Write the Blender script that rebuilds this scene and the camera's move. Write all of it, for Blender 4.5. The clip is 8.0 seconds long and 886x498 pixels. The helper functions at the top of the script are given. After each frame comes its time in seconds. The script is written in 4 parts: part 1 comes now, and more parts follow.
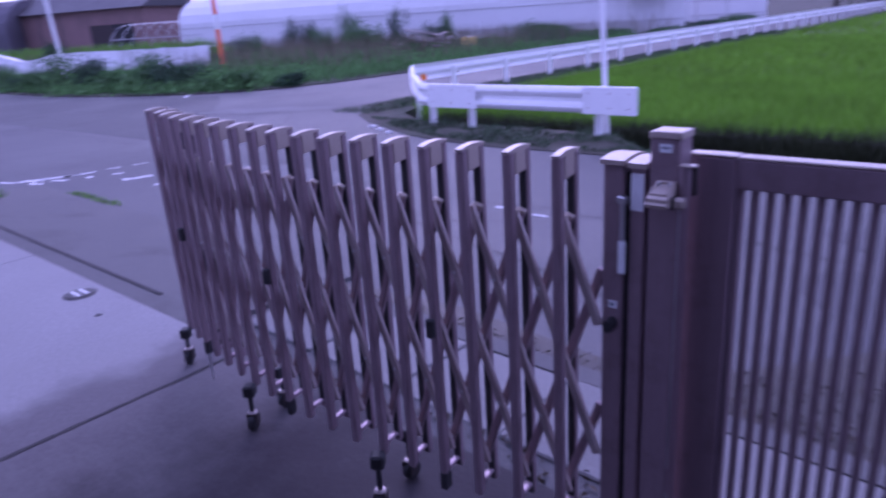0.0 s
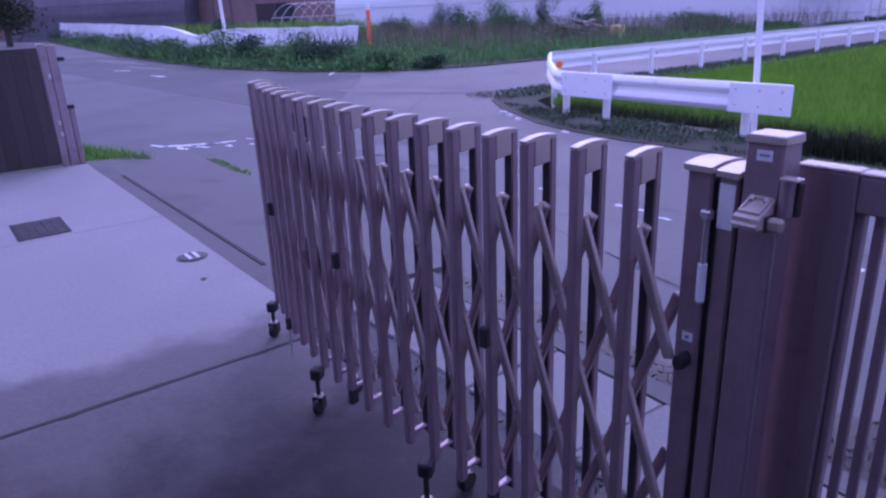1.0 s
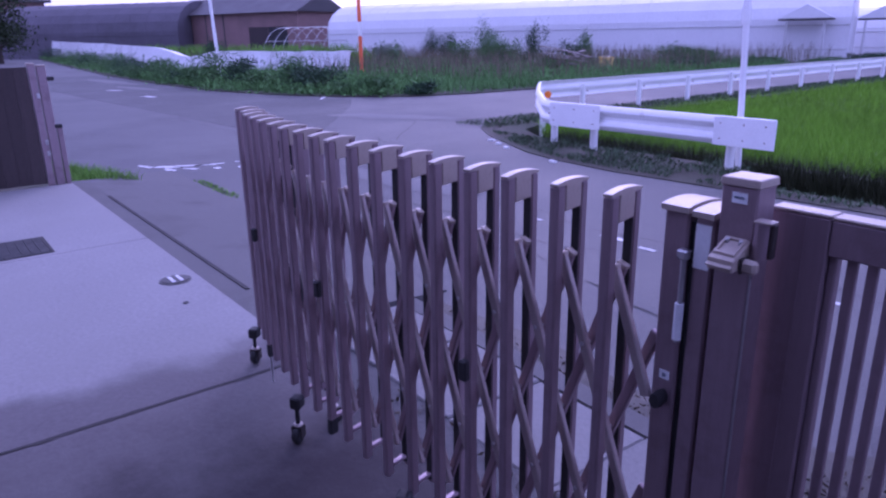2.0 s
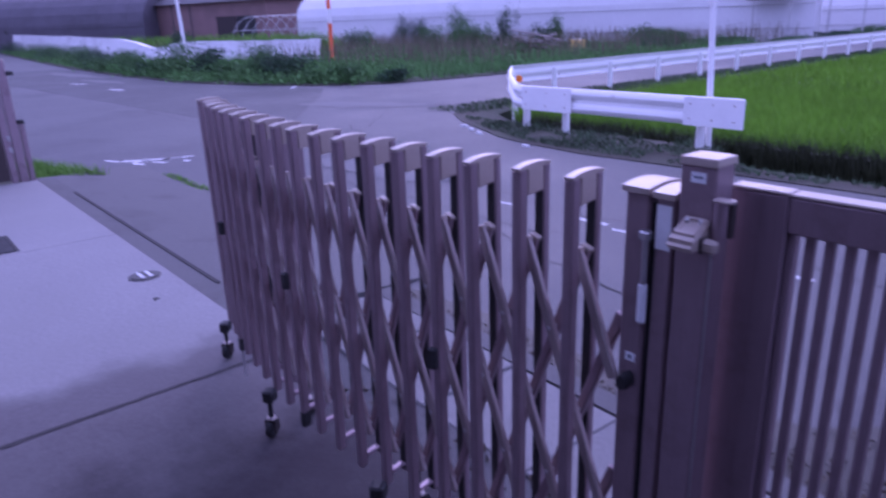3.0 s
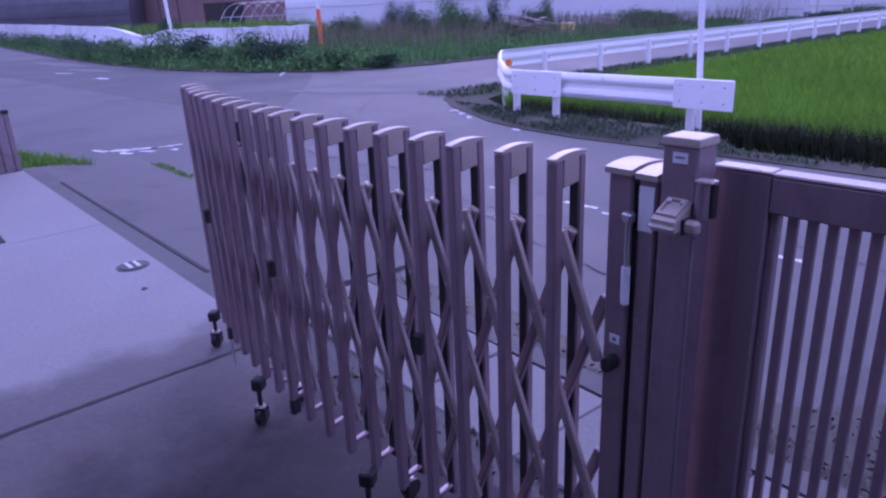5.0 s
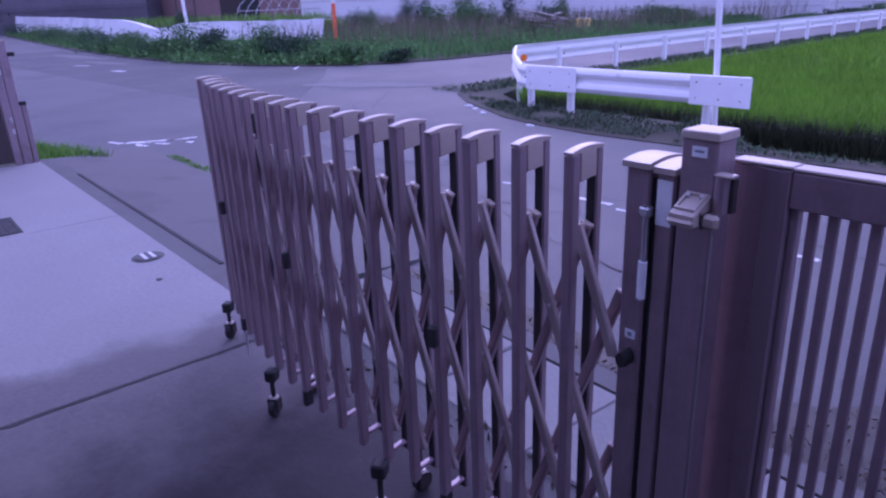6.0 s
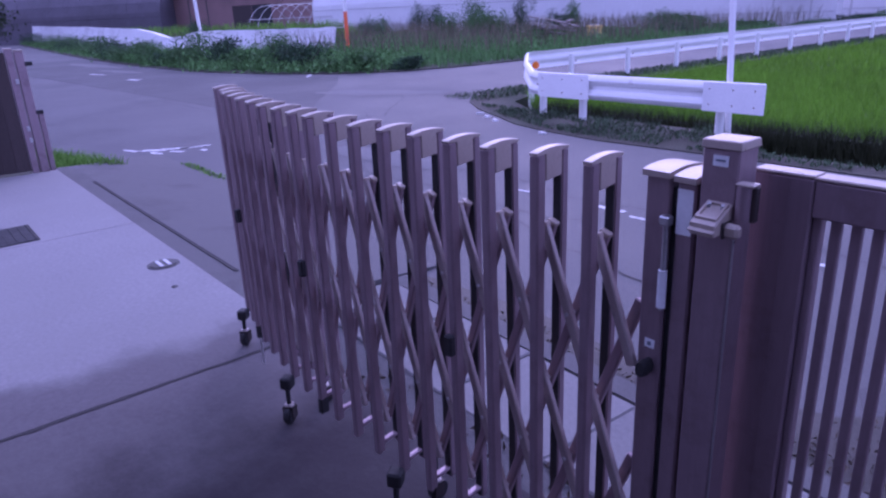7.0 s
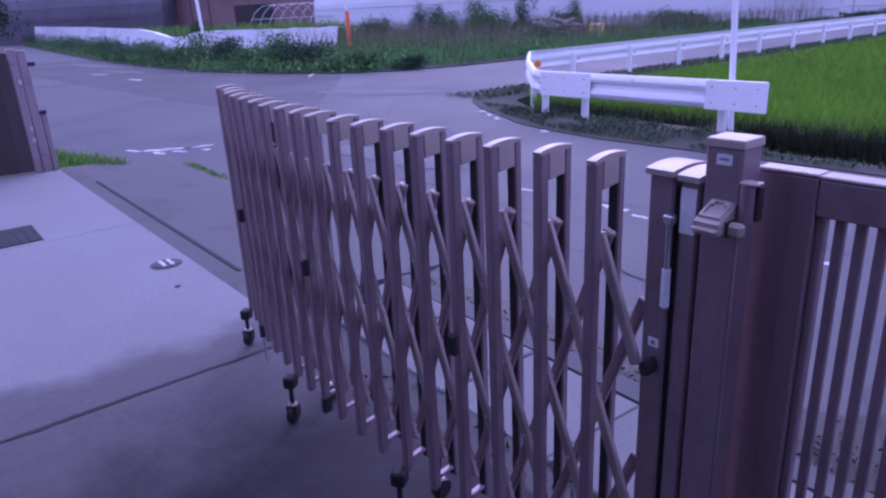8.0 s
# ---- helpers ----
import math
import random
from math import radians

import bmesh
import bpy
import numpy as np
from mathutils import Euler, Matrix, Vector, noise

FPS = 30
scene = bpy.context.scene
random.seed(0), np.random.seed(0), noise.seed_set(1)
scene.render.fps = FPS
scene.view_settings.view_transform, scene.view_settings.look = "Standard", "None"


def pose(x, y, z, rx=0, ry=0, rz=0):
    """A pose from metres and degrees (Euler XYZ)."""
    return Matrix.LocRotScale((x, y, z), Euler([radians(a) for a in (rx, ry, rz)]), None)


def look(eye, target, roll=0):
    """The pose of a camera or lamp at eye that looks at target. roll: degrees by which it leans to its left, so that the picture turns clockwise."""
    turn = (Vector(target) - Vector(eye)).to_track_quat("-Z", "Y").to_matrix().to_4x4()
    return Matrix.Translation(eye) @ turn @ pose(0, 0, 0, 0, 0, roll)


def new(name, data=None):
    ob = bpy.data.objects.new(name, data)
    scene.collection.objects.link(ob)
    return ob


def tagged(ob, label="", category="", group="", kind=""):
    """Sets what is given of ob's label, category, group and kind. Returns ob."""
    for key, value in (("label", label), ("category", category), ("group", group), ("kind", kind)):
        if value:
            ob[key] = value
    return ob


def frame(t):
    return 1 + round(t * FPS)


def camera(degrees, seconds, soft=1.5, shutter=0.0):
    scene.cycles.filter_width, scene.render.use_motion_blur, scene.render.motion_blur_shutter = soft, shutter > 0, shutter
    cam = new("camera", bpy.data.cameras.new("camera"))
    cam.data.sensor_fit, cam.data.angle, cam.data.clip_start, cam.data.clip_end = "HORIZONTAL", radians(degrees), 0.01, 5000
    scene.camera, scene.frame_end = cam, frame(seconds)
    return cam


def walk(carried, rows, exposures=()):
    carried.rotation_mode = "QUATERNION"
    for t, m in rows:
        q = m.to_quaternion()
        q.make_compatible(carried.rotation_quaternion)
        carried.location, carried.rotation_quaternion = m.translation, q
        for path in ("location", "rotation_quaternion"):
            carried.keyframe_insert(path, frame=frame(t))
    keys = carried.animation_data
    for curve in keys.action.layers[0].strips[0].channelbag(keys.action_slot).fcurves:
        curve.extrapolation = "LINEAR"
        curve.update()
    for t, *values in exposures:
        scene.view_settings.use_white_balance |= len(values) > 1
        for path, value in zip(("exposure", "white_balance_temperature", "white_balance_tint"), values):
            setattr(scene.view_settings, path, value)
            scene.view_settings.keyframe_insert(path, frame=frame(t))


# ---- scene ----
cam = camera(65.6, 8.0, soft=2.3, shutter=1.0)
PATH = [
    (0, (0.316, 0.039, 1.506), (-0.953, 1.445, 0.864), -3.8),
    (0.5, (0.28, 0.208, 1.477), (-1.136, 1.458, 0.816), -3.8),
    (1, (0.309, 0.289, 1.469), (-1.208, 1.413, 0.81), -2.3),
    (1.5, (0.317, 0.297, 1.485), (-1.201, 1.458, 0.894), -0.8),
    (2.8, (0.317, 0.33, 1.487), (-1.171, 1.52, 0.879), -2.0),
    (3, (0.323, 0.338, 1.482), (-1.141, 1.548, 0.853), -2.0),
    (3.5, (0.33, 0.352, 1.48), (-1.102, 1.586, 0.828), -2.1),
    (4, (0.33, 0.358, 1.476), (-1.103, 1.592, 0.827), -2.3),
    (4.5, (0.329, 0.362, 1.477), (-1.107, 1.589, 0.819), -2.6),
    (6, (0.324, 0.354, 1.469), (-1.137, 1.54, 0.79), -2.3),
    (6.5, (0.311, 0.357, 1.472), (-1.168, 1.525, 0.803), -2.8),
    (7, (0.315, 0.342, 1.474), (-1.171, 1.508, 0.815), -2.6),
    (7.5, (0.321, 0.328, 1.477), (-1.165, 1.497, 0.825), -2.5),
    (8, (0.314, 0.34, 1.475), (-1.175, 1.5, 0.814), -2.8),
]
walk(cam, [(t, look(eye, target, roll)) for t, eye, target, roll in PATH],
     exposures=[(0.0, 0.92, 4700, 63), (8.0, 0.92, 4700, 63)])

# ---- world and light: an overcast dusk sky ----
world = bpy.data.worlds.new("dusk")
scene.world = world
world.use_nodes = True
wn = world.node_tree
sky = wn.nodes.new("ShaderNodeTexSky")
sky.sky_type = "NISHITA"
sky.sun_disc = False
sky.sun_elevation, sky.sun_rotation = radians(22), radians(-40)
sky.dust_density, sky.air_density = 3.0, 1.0
cloud = wn.nodes.new("ShaderNodeMix")
cloud.data_type = "RGBA"
cloud.inputs["Factor"].default_value = 0.75
cloud.inputs["B"].default_value = (5.2, 5.2, 5.6, 1)
wn.links.new(sky.outputs["Color"], cloud.inputs["A"])
wn.links.new(cloud.outputs["Result"], wn.nodes["Background"].inputs["Color"])
wn.nodes["Background"].inputs["Strength"].default_value = 0.10

sun = new("sun", bpy.data.lights.new("sun", "SUN"))
sun.data.energy, sun.data.angle, sun.data.color = 0.5, radians(30), (1.0, 0.93, 0.9)
sun.matrix_world = look((-20, 24, 26), (0, 0, 0))


# ---- materials ----
def material(name, base, rough=0.6, metal=0.0, fine=60.0, coarse=2.0, vary=0.25, bump=0.15, stain=None, island=0.0,
             spec=0.5, piece=0.0, rough_vary=0.12, stretch=(1, 1, 1), damp=None):
    """A surface with grain at two scales, stains, relief and uneven gloss."""
    m = bpy.data.materials.new(name)
    m.use_nodes = True
    t, n, k = m.node_tree, m.node_tree.nodes, m.node_tree.links
    bsdf = n["Principled BSDF"]
    where = n.new("ShaderNodeTexCoord")
    scale = n.new("ShaderNodeMapping")
    scale.inputs["Scale"].default_value = stretch
    k.new(where.outputs["Object"], scale.inputs["Vector"])
    grain, patch = n.new("ShaderNodeTexNoise"), n.new("ShaderNodeTexNoise")
    for tex, size, detail in ((grain, fine, 4.0), (patch, coarse, 6.0)):
        tex.inputs["Scale"].default_value, tex.inputs["Detail"].default_value = size, detail
        tex.inputs["Roughness"].default_value = 0.62
        k.new(scale.outputs["Vector"], tex.inputs["Vector"])
    both = n.new("ShaderNodeMath")
    both.operation = "MULTIPLY_ADD"
    k.new(grain.outputs["Fac"], both.inputs[0])
    both.inputs[1].default_value = 0.5
    half = n.new("ShaderNodeMath")
    half.operation = "MULTIPLY"
    k.new(patch.outputs["Fac"], half.inputs[0])
    half.inputs[1].default_value = 0.5
    k.new(half.outputs[0], both.inputs[2])
    ramp = n.new("ShaderNodeValToRGB")
    k.new(both.outputs[0], ramp.inputs["Fac"])
    lo = tuple(c * (1 - vary) for c in base)
    hi = tuple(min(1, c * (1 + vary)) for c in base)
    ramp.color_ramp.elements[0].position, ramp.color_ramp.elements[0].color = 0.33, (*lo, 1)
    ramp.color_ramp.elements[1].position, ramp.color_ramp.elements[1].color = 0.67, (*hi, 1)
    out = ramp.outputs["Color"]
    if stain:
        blot = n.new("ShaderNodeTexNoise")
        blot.inputs["Scale"].default_value, blot.inputs["Detail"].default_value = stain[1], 8.0
        blot.inputs["Roughness"].default_value = 0.7
        k.new(where.outputs["Object"], blot.inputs["Vector"])
        edge = n.new("ShaderNodeValToRGB")
        edge.color_ramp.elements[0].position, edge.color_ramp.elements[1].position = stain[2], stain[2] + stain[3]
        k.new(blot.outputs["Fac"], edge.inputs["Fac"])
        mix = n.new("ShaderNodeMix")
        mix.data_type = "RGBA"
        k.new(edge.outputs["Color"], mix.inputs["Factor"])
        k.new(out, mix.inputs["A"])
        mix.inputs["B"].default_value = (*stain[0], 1)
        out = mix.outputs["Result"]
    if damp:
        # a damp, grimy spread of concrete with a wandering edge, deepened by painted shade
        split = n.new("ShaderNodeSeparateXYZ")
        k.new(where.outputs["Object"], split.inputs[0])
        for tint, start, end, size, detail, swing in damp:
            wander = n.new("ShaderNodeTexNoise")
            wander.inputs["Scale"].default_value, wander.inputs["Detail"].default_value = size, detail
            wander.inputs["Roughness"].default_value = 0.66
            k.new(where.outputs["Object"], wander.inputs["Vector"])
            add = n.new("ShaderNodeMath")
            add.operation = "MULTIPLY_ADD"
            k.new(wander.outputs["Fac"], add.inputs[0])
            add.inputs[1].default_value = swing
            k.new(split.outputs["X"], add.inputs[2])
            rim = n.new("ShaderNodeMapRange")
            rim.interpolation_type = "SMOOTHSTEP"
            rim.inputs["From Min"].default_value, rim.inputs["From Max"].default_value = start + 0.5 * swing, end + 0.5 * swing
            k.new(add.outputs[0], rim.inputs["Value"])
            tinted = n.new("ShaderNodeMix")
            tinted.data_type, tinted.blend_type = "RGBA", "MULTIPLY"
            k.new(rim.outputs["Result"], tinted.inputs["Factor"])
            k.new(out, tinted.inputs["A"])
            tinted.inputs["B"].default_value = (*tint, 1)
            out = tinted.outputs["Result"]
    if island or piece:
        if island:
            source = n.new("ShaderNodeNewGeometry").outputs["Random Per Island"]
        else:
            source = n.new("ShaderNodeObjectInfo").outputs["Random"]
        spread = n.new("ShaderNodeMapRange")
        amount = island or piece
        spread.inputs["To Min"].default_value, spread.inputs["To Max"].default_value = 1 - amount, 1 + amount
        k.new(source, spread.inputs["Value"])
        hsv = n.new("ShaderNodeHueSaturation")
        k.new(spread.outputs["Result"], hsv.inputs["Value"])
        k.new(out, hsv.inputs["Color"])
        out = hsv.outputs["Color"]
    k.new(out, bsdf.inputs["Base Color"])
    gloss = n.new("ShaderNodeMapRange")
    k.new(patch.outputs["Fac"], gloss.inputs["Value"])
    gloss.inputs["From Min"].default_value, gloss.inputs["From Max"].default_value = 0.3, 0.7
    gloss.inputs["To Min"].default_value = max(0.03, rough - rough_vary)
    gloss.inputs["To Max"].default_value = min(1.0, rough + rough_vary)
    k.new(gloss.outputs["Result"], bsdf.inputs["Roughness"])
    bsdf.inputs["Metallic"].default_value = metal
    bsdf.inputs["Specular IOR Level"].default_value = 0.15 if island else spec
    if bump:
        relief = n.new("ShaderNodeBump")
        relief.inputs["Strength"].default_value, relief.inputs["Distance"].default_value = bump, 0.01
        k.new(grain.outputs["Fac"], relief.inputs["Height"])
        k.new(relief.outputs["Normal"], bsdf.inputs["Normal"])
    return m


# first tint is the damp stain, the broader second adds painted shade
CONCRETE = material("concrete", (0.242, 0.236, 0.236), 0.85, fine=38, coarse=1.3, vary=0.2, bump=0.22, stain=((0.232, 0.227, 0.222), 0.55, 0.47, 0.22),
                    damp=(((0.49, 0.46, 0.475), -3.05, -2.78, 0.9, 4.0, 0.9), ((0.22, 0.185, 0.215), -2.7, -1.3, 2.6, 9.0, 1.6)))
CONCRETE_OLD = material("old_concrete", (0.105, 0.102, 0.10), 0.88, fine=80, coarse=1.4, vary=0.22, bump=0.35, stain=((0.065, 0.062, 0.06), 0.9, 0.52, 0.2))
CONCRETE_PALE = material("pale_concrete", (0.185, 0.18, 0.176), 0.85, fine=45, coarse=3, vary=0.14, bump=0.3, piece=0.1, stain=((0.14, 0.135, 0.13), 1.8, 0.55, 0.2))
ASPHALT = material("asphalt", (0.09, 0.088, 0.09), 0.74, fine=50, coarse=0.35, vary=0.25, bump=0.5, stain=((0.07, 0.069, 0.071), 0.3, 0.5, 0.16))
ASPHALT_DARK = material("patched_asphalt", (0.062, 0.061, 0.063), 0.76, fine=50, coarse=0.5, vary=0.25, bump=0.5, stain=((0.05, 0.05, 0.051), 0.4, 0.5, 0.2))
ASPHALT_DARKER = material("darker_asphalt", (0.062, 0.06, 0.064), 0.72, fine=50, coarse=0.9, vary=0.3, bump=0.5, stain=((0.045, 0.044, 0.046), 0.8, 0.5, 0.2))
SOIL = material("soil", (0.05, 0.046, 0.032), 0.95, fine=25, coarse=0.7, vary=0.4, bump=0.8, stain=((0.038, 0.05, 0.024), 0.6, 0.45, 0.15))
MUD = material("paddy_mud", (0.04, 0.035, 0.028), 0.7, fine=20, coarse=0.5, vary=0.35, bump=0.5)
DIRT_LINE = material("dark_joint", (0.035, 0.033, 0.032), 0.95, fine=60, coarse=4, vary=0.4, bump=0.3)
ASPHALT_PALE = material("pale_asphalt", (0.125, 0.123, 0.125), 0.8, fine=40, coarse=1.2, vary=0.25, bump=0.4)
PAINT_MARK = material("worn_road_paint", (0.62, 0.62, 0.62), 0.8, fine=50, coarse=6, vary=0.15, bump=0.3, stain=((0.2, 0.2, 0.2), 14, 0.58, 0.1))
BROWN = material("brown_aluminium", (0.31, 0.235, 0.257), 0.4, 0.38, fine=120, coarse=5, vary=0.12, bump=0.06, stretch=(1, 1, 0.12), stain=((0.19, 0.14, 0.152), 5, 0.52, 0.2))
# paler copy of the brown aluminium, sky light painted in for the bars
PALE_LIT = material("pale_lit_aluminium", (0.46, 0.40, 0.375), 0.4, 0.3, fine=160, coarse=3, vary=0.14, bump=0.05, stain=((0.18, 0.16, 0.15), 6, 0.55, 0.16))
BROWN_DARK = material("dark_brown_aluminium", (0.06, 0.05, 0.048), 0.5, 0.5, fine=160, coarse=4, vary=0.2, bump=0.06, stain=((0.10, 0.09, 0.08), 6, 0.58, 0.16))
TAN = material("tan_resin", (0.42, 0.355, 0.30), 0.36, fine=120, coarse=6, vary=0.10, bump=0.08, stain=((0.27, 0.23, 0.19), 9, 0.58, 0.14))
BLACK = material("black_rubber", (0.018, 0.018, 0.02), 0.65, fine=90, coarse=8, vary=0.3, bump=0.1)
STEEL = material("galvanised_steel", (0.55, 0.55, 0.56), 0.38, 0.85, fine=120, coarse=12, vary=0.16, bump=0.05)
RAIL_WHITE = material("white_rail_paint", (0.88, 0.88, 0.88), 0.5, fine=40, coarse=1.6, vary=0.06, bump=0.05, stain=((0.52, 0.47, 0.43), 3.0, 0.63, 0.1))
WHITE = material("white_paint", (0.86, 0.86, 0.86), 0.5, fine=40, coarse=2, vary=0.06, bump=0.05)
LABEL = material("white_label", (0.84, 0.87, 0.9), 0.45, fine=60, coarse=9, vary=0.08, bump=0.02)
LABEL_INK = material("label_ink", (0.2, 0.24, 0.3), 0.6, fine=60, coarse=9, vary=0.1, bump=0.0)
ORANGE = material("orange_paint", (0.85, 0.17, 0.055), 0.5, fine=40, coarse=3, vary=0.12, bump=0.05)
REFLECTOR = material("orange_reflector", (0.75, 0.2, 0.02), 0.25, fine=60, coarse=8, vary=0.1, bump=0.05)
YELLOW = material("yellow_plastic", (0.78, 0.56, 0.16), 0.5, fine=40, coarse=5, vary=0.12, bump=0.05)
RUST = material("rust", (0.16, 0.07, 0.035), 0.85, fine=60, coarse=6, vary=0.4, bump=0.3)
WOOD = material("weathered_wood", (0.27, 0.24, 0.22), 0.85, fine=40, coarse=4, vary=0.35, bump=0.4, piece=0.25, stretch=(1, 8, 8))
WOOD_DARK = material("dark_stained_wood", (0.055, 0.042, 0.04), 0.8, fine=40, coarse=4, vary=0.35, bump=0.4, piece=0.2, stretch=(8, 8, 1))
VINYL = material("greenhouse_vinyl", (0.72, 0.72, 0.74), 0.45, fine=8, coarse=0.35, vary=0.08, bump=0.15)
SHEET = material("white_sheeting", (0.70, 0.70, 0.72), 0.55, fine=6, coarse=0.8, vary=0.12, bump=0.3, stain=((0.42, 0.41, 0.42), 0.5, 0.55, 0.15))
NETTING = material("dark_netting", (0.11, 0.10, 0.12), 0.8, fine=12, coarse=0.6, vary=0.35, bump=0.3)
BARN = material("rusted_sheet", (0.23, 0.145, 0.135), 0.75, fine=14, coarse=0.5, vary=0.3, bump=0.2)
ROOF = material("dark_roof", (0.07, 0.065, 0.07), 0.6, fine=12, coarse=0.6, vary=0.25, bump=0.2)
RICE = material("rice_leaves", (0.17, 0.35, 0.024), 0.75, fine=5, coarse=0.6, vary=0.38, bump=0.0, island=0.35)
# dark green of the stems, with the shade below the leaves painted in
RICE_SHADED = material("shaded_rice_stems", (0.035, 0.045, 0.014), 0.8, fine=18, coarse=0.6, vary=0.4, bump=0.6)
WEED = material("weeds", (0.118, 0.245, 0.075), 0.75, fine=6, coarse=0.5, vary=0.35, bump=0.0, island=0.4)
WEED_DULL = material("dull_weeds", (0.075, 0.115, 0.062), 0.8, fine=6, coarse=0.5, vary=0.45, bump=0.0, island=0.4)
LITTER = material("leaf_litter", (0.085, 0.068, 0.05), 0.85, fine=6, coarse=0.5, vary=0.4, bump=0.0, island=0.4)
WEED_DRY = material("dry_weeds", (0.18, 0.16, 0.11), 0.75, fine=6, coarse=0.5, vary=0.3, bump=0.0, island=0.35)
SHRUB = material("shrub_leaves", (0.085, 0.17, 0.06), 0.7, fine=6, coarse=0.8, vary=0.3, bump=0.0, island=0.3)
SHRUB_DARK = material("dark_shrub_leaves", (0.05, 0.095, 0.05), 0.7, fine=6, coarse=0.8, vary=0.3, bump=0.0, island=0.45)
TREE_LEAF = material("tree_leaves", (0.04, 0.06, 0.028), 0.7, fine=6, coarse=0.8, vary=0.3, bump=0.0, island=0.4)
GRASS = material("bright_grass", (0.15, 0.30, 0.05), 0.7, fine=8, coarse=0.8, vary=0.3, bump=0.0, island=0.35)
BARK = material("bark", (0.07, 0.055, 0.045), 0.9, fine=40, coarse=5, vary=0.3, bump=0.5)


# ---- building helpers ----
def thing(name, label, category, at=(0, 0, 0), group="", turn=0.0):
    ob = new(name)
    ob.empty_display_size = 0.1
    ob.matrix_world = pose(*at, 0, 0, turn)
    return tagged(ob, label, category, group)


def mesh_of(name, bm, mat, smooth=False):
    data = bpy.data.meshes.new(name)
    bm.normal_update()
    bm.to_mesh(data)
    bm.free()
    data.materials.append(mat)
    if smooth:
        data.shade_smooth()
        data.set_sharp_from_angle(angle=radians(40))
    return data


def part(name, bm, mat, parent=None, label="", at=None, smooth=False):
    """One mesh object under a thing or a part, in the parent's own space."""
    ob = new(name, bm if isinstance(bm, bpy.types.Mesh) else mesh_of(name, bm, mat, smooth))
    if parent:
        ob.parent = parent
    if at is not None:
        ob.matrix_basis = at if isinstance(at, Matrix) else Matrix.Translation(at)
    return tagged(ob, label)


def structure(name, bm, mat, label="", smooth=False):
    return tagged(part(name, bm, mat, smooth=smooth), label, kind="structure")


def box(x0, x1, y0, y1, z0, z1, bevel=0.0, bm=None, turn=None):
    bm = bm or bmesh.new()
    m = Matrix.Translation(((x0 + x1) / 2, (y0 + y1) / 2, (z0 + z1) / 2))
    if turn is not None:
        m = m @ turn
    got = bmesh.ops.create_cube(bm, size=1, matrix=m @ Matrix.Diagonal((x1 - x0, y1 - y0, z1 - z0, 1)))
    if bevel:
        edges = list({e for v in got["verts"] for e in v.link_edges})
        bmesh.ops.bevel(bm, geom=edges, offset=bevel, segments=1, affect="EDGES", clamp_overlap=True)
    return bm


def rod(p0, p1, r0, r1=None, seg=12, bm=None):
    bm = bm or bmesh.new()
    a, b = Vector(p0), Vector(p1)
    turn = (b - a).to_track_quat("Z", "Y").to_matrix().to_4x4()
    bmesh.ops.create_cone(bm, cap_ends=True, segments=seg, radius1=r0, radius2=r0 if r1 is None else r1, depth=(b - a).length,
                          matrix=Matrix.Translation((a + b) / 2) @ turn)
    return bm


def slab(points, top, bottom):
    """A flat-topped solid over a plan outline."""
    bm = bmesh.new()
    face = bm.faces.new([bm.verts.new((x, y, top)) for x, y in points])
    if face.calc_area() and face.normal.z < 0 or sum((b[0] - a[0]) * (b[1] + a[1]) for a, b in zip(points, points[1:] + points[:1])) > 0:
        face.normal_flip()
    low = bmesh.ops.extrude_face_region(bm, geom=[face])
    bmesh.ops.translate(bm, verts=[v for v in low["geom"] if isinstance(v, bmesh.types.BMVert)], vec=(0, 0, bottom - top))
    bmesh.ops.recalc_face_normals(bm, faces=bm.faces)
    bmesh.ops.triangulate(bm, faces=[f for f in bm.faces if len(f.verts) > 4])
    return bm


def sweep(profile, path, bm=None):
    """A closed profile of (out, up) carried along a plan path of (x, y, z)."""
    bm = bm or bmesh.new()
    path = [Vector(p) for p in path]
    rings = []
    for i, p in enumerate(path):
        way = (path[min(i + 1, len(path) - 1)] - path[max(i - 1, 0)]).normalized()
        side = Vector((way.y, -way.x, 0)).normalized()
        rings.append([bm.verts.new(p + side * u + Vector((0, 0, v))) for u, v in profile])
    n = len(profile)
    for a, b in zip(rings, rings[1:]):
        for j in range(n):
            bm.faces.new((a[j], a[(j + 1) % n], b[(j + 1) % n], b[j]))
    bm.faces.new(rings[0][::-1])
    bm.faces.new(rings[-1])
    bmesh.ops.recalc_face_normals(bm, faces=bm.faces)
    return bm


def tube(path, r, seg=6):
    """A bent pipe through the given places."""
    bm = bmesh.new()
    path = [Vector(p) for p in path]
    rings = []
    for i, p in enumerate(path):
        way = (path[min(i + 1, len(path) - 1)] - path[max(i - 1, 0)]).normalized()
        u = way.orthogonal().normalized() if i == 0 else (u - way * u.dot(way)).normalized()
        v = way.cross(u)
        rings.append([bm.verts.new(p + r * (u * math.cos(a) + v * math.sin(a))) for a in (2 * math.pi * j / seg for j in range(seg))])
    for a, b in zip(rings, rings[1:]):
        for j in range(seg):
            bm.faces.new((a[j], a[(j + 1) % seg], b[(j + 1) % seg], b[j]))
    bm.faces.new(rings[0][::-1])
    bm.faces.new(rings[-1])
    return bm


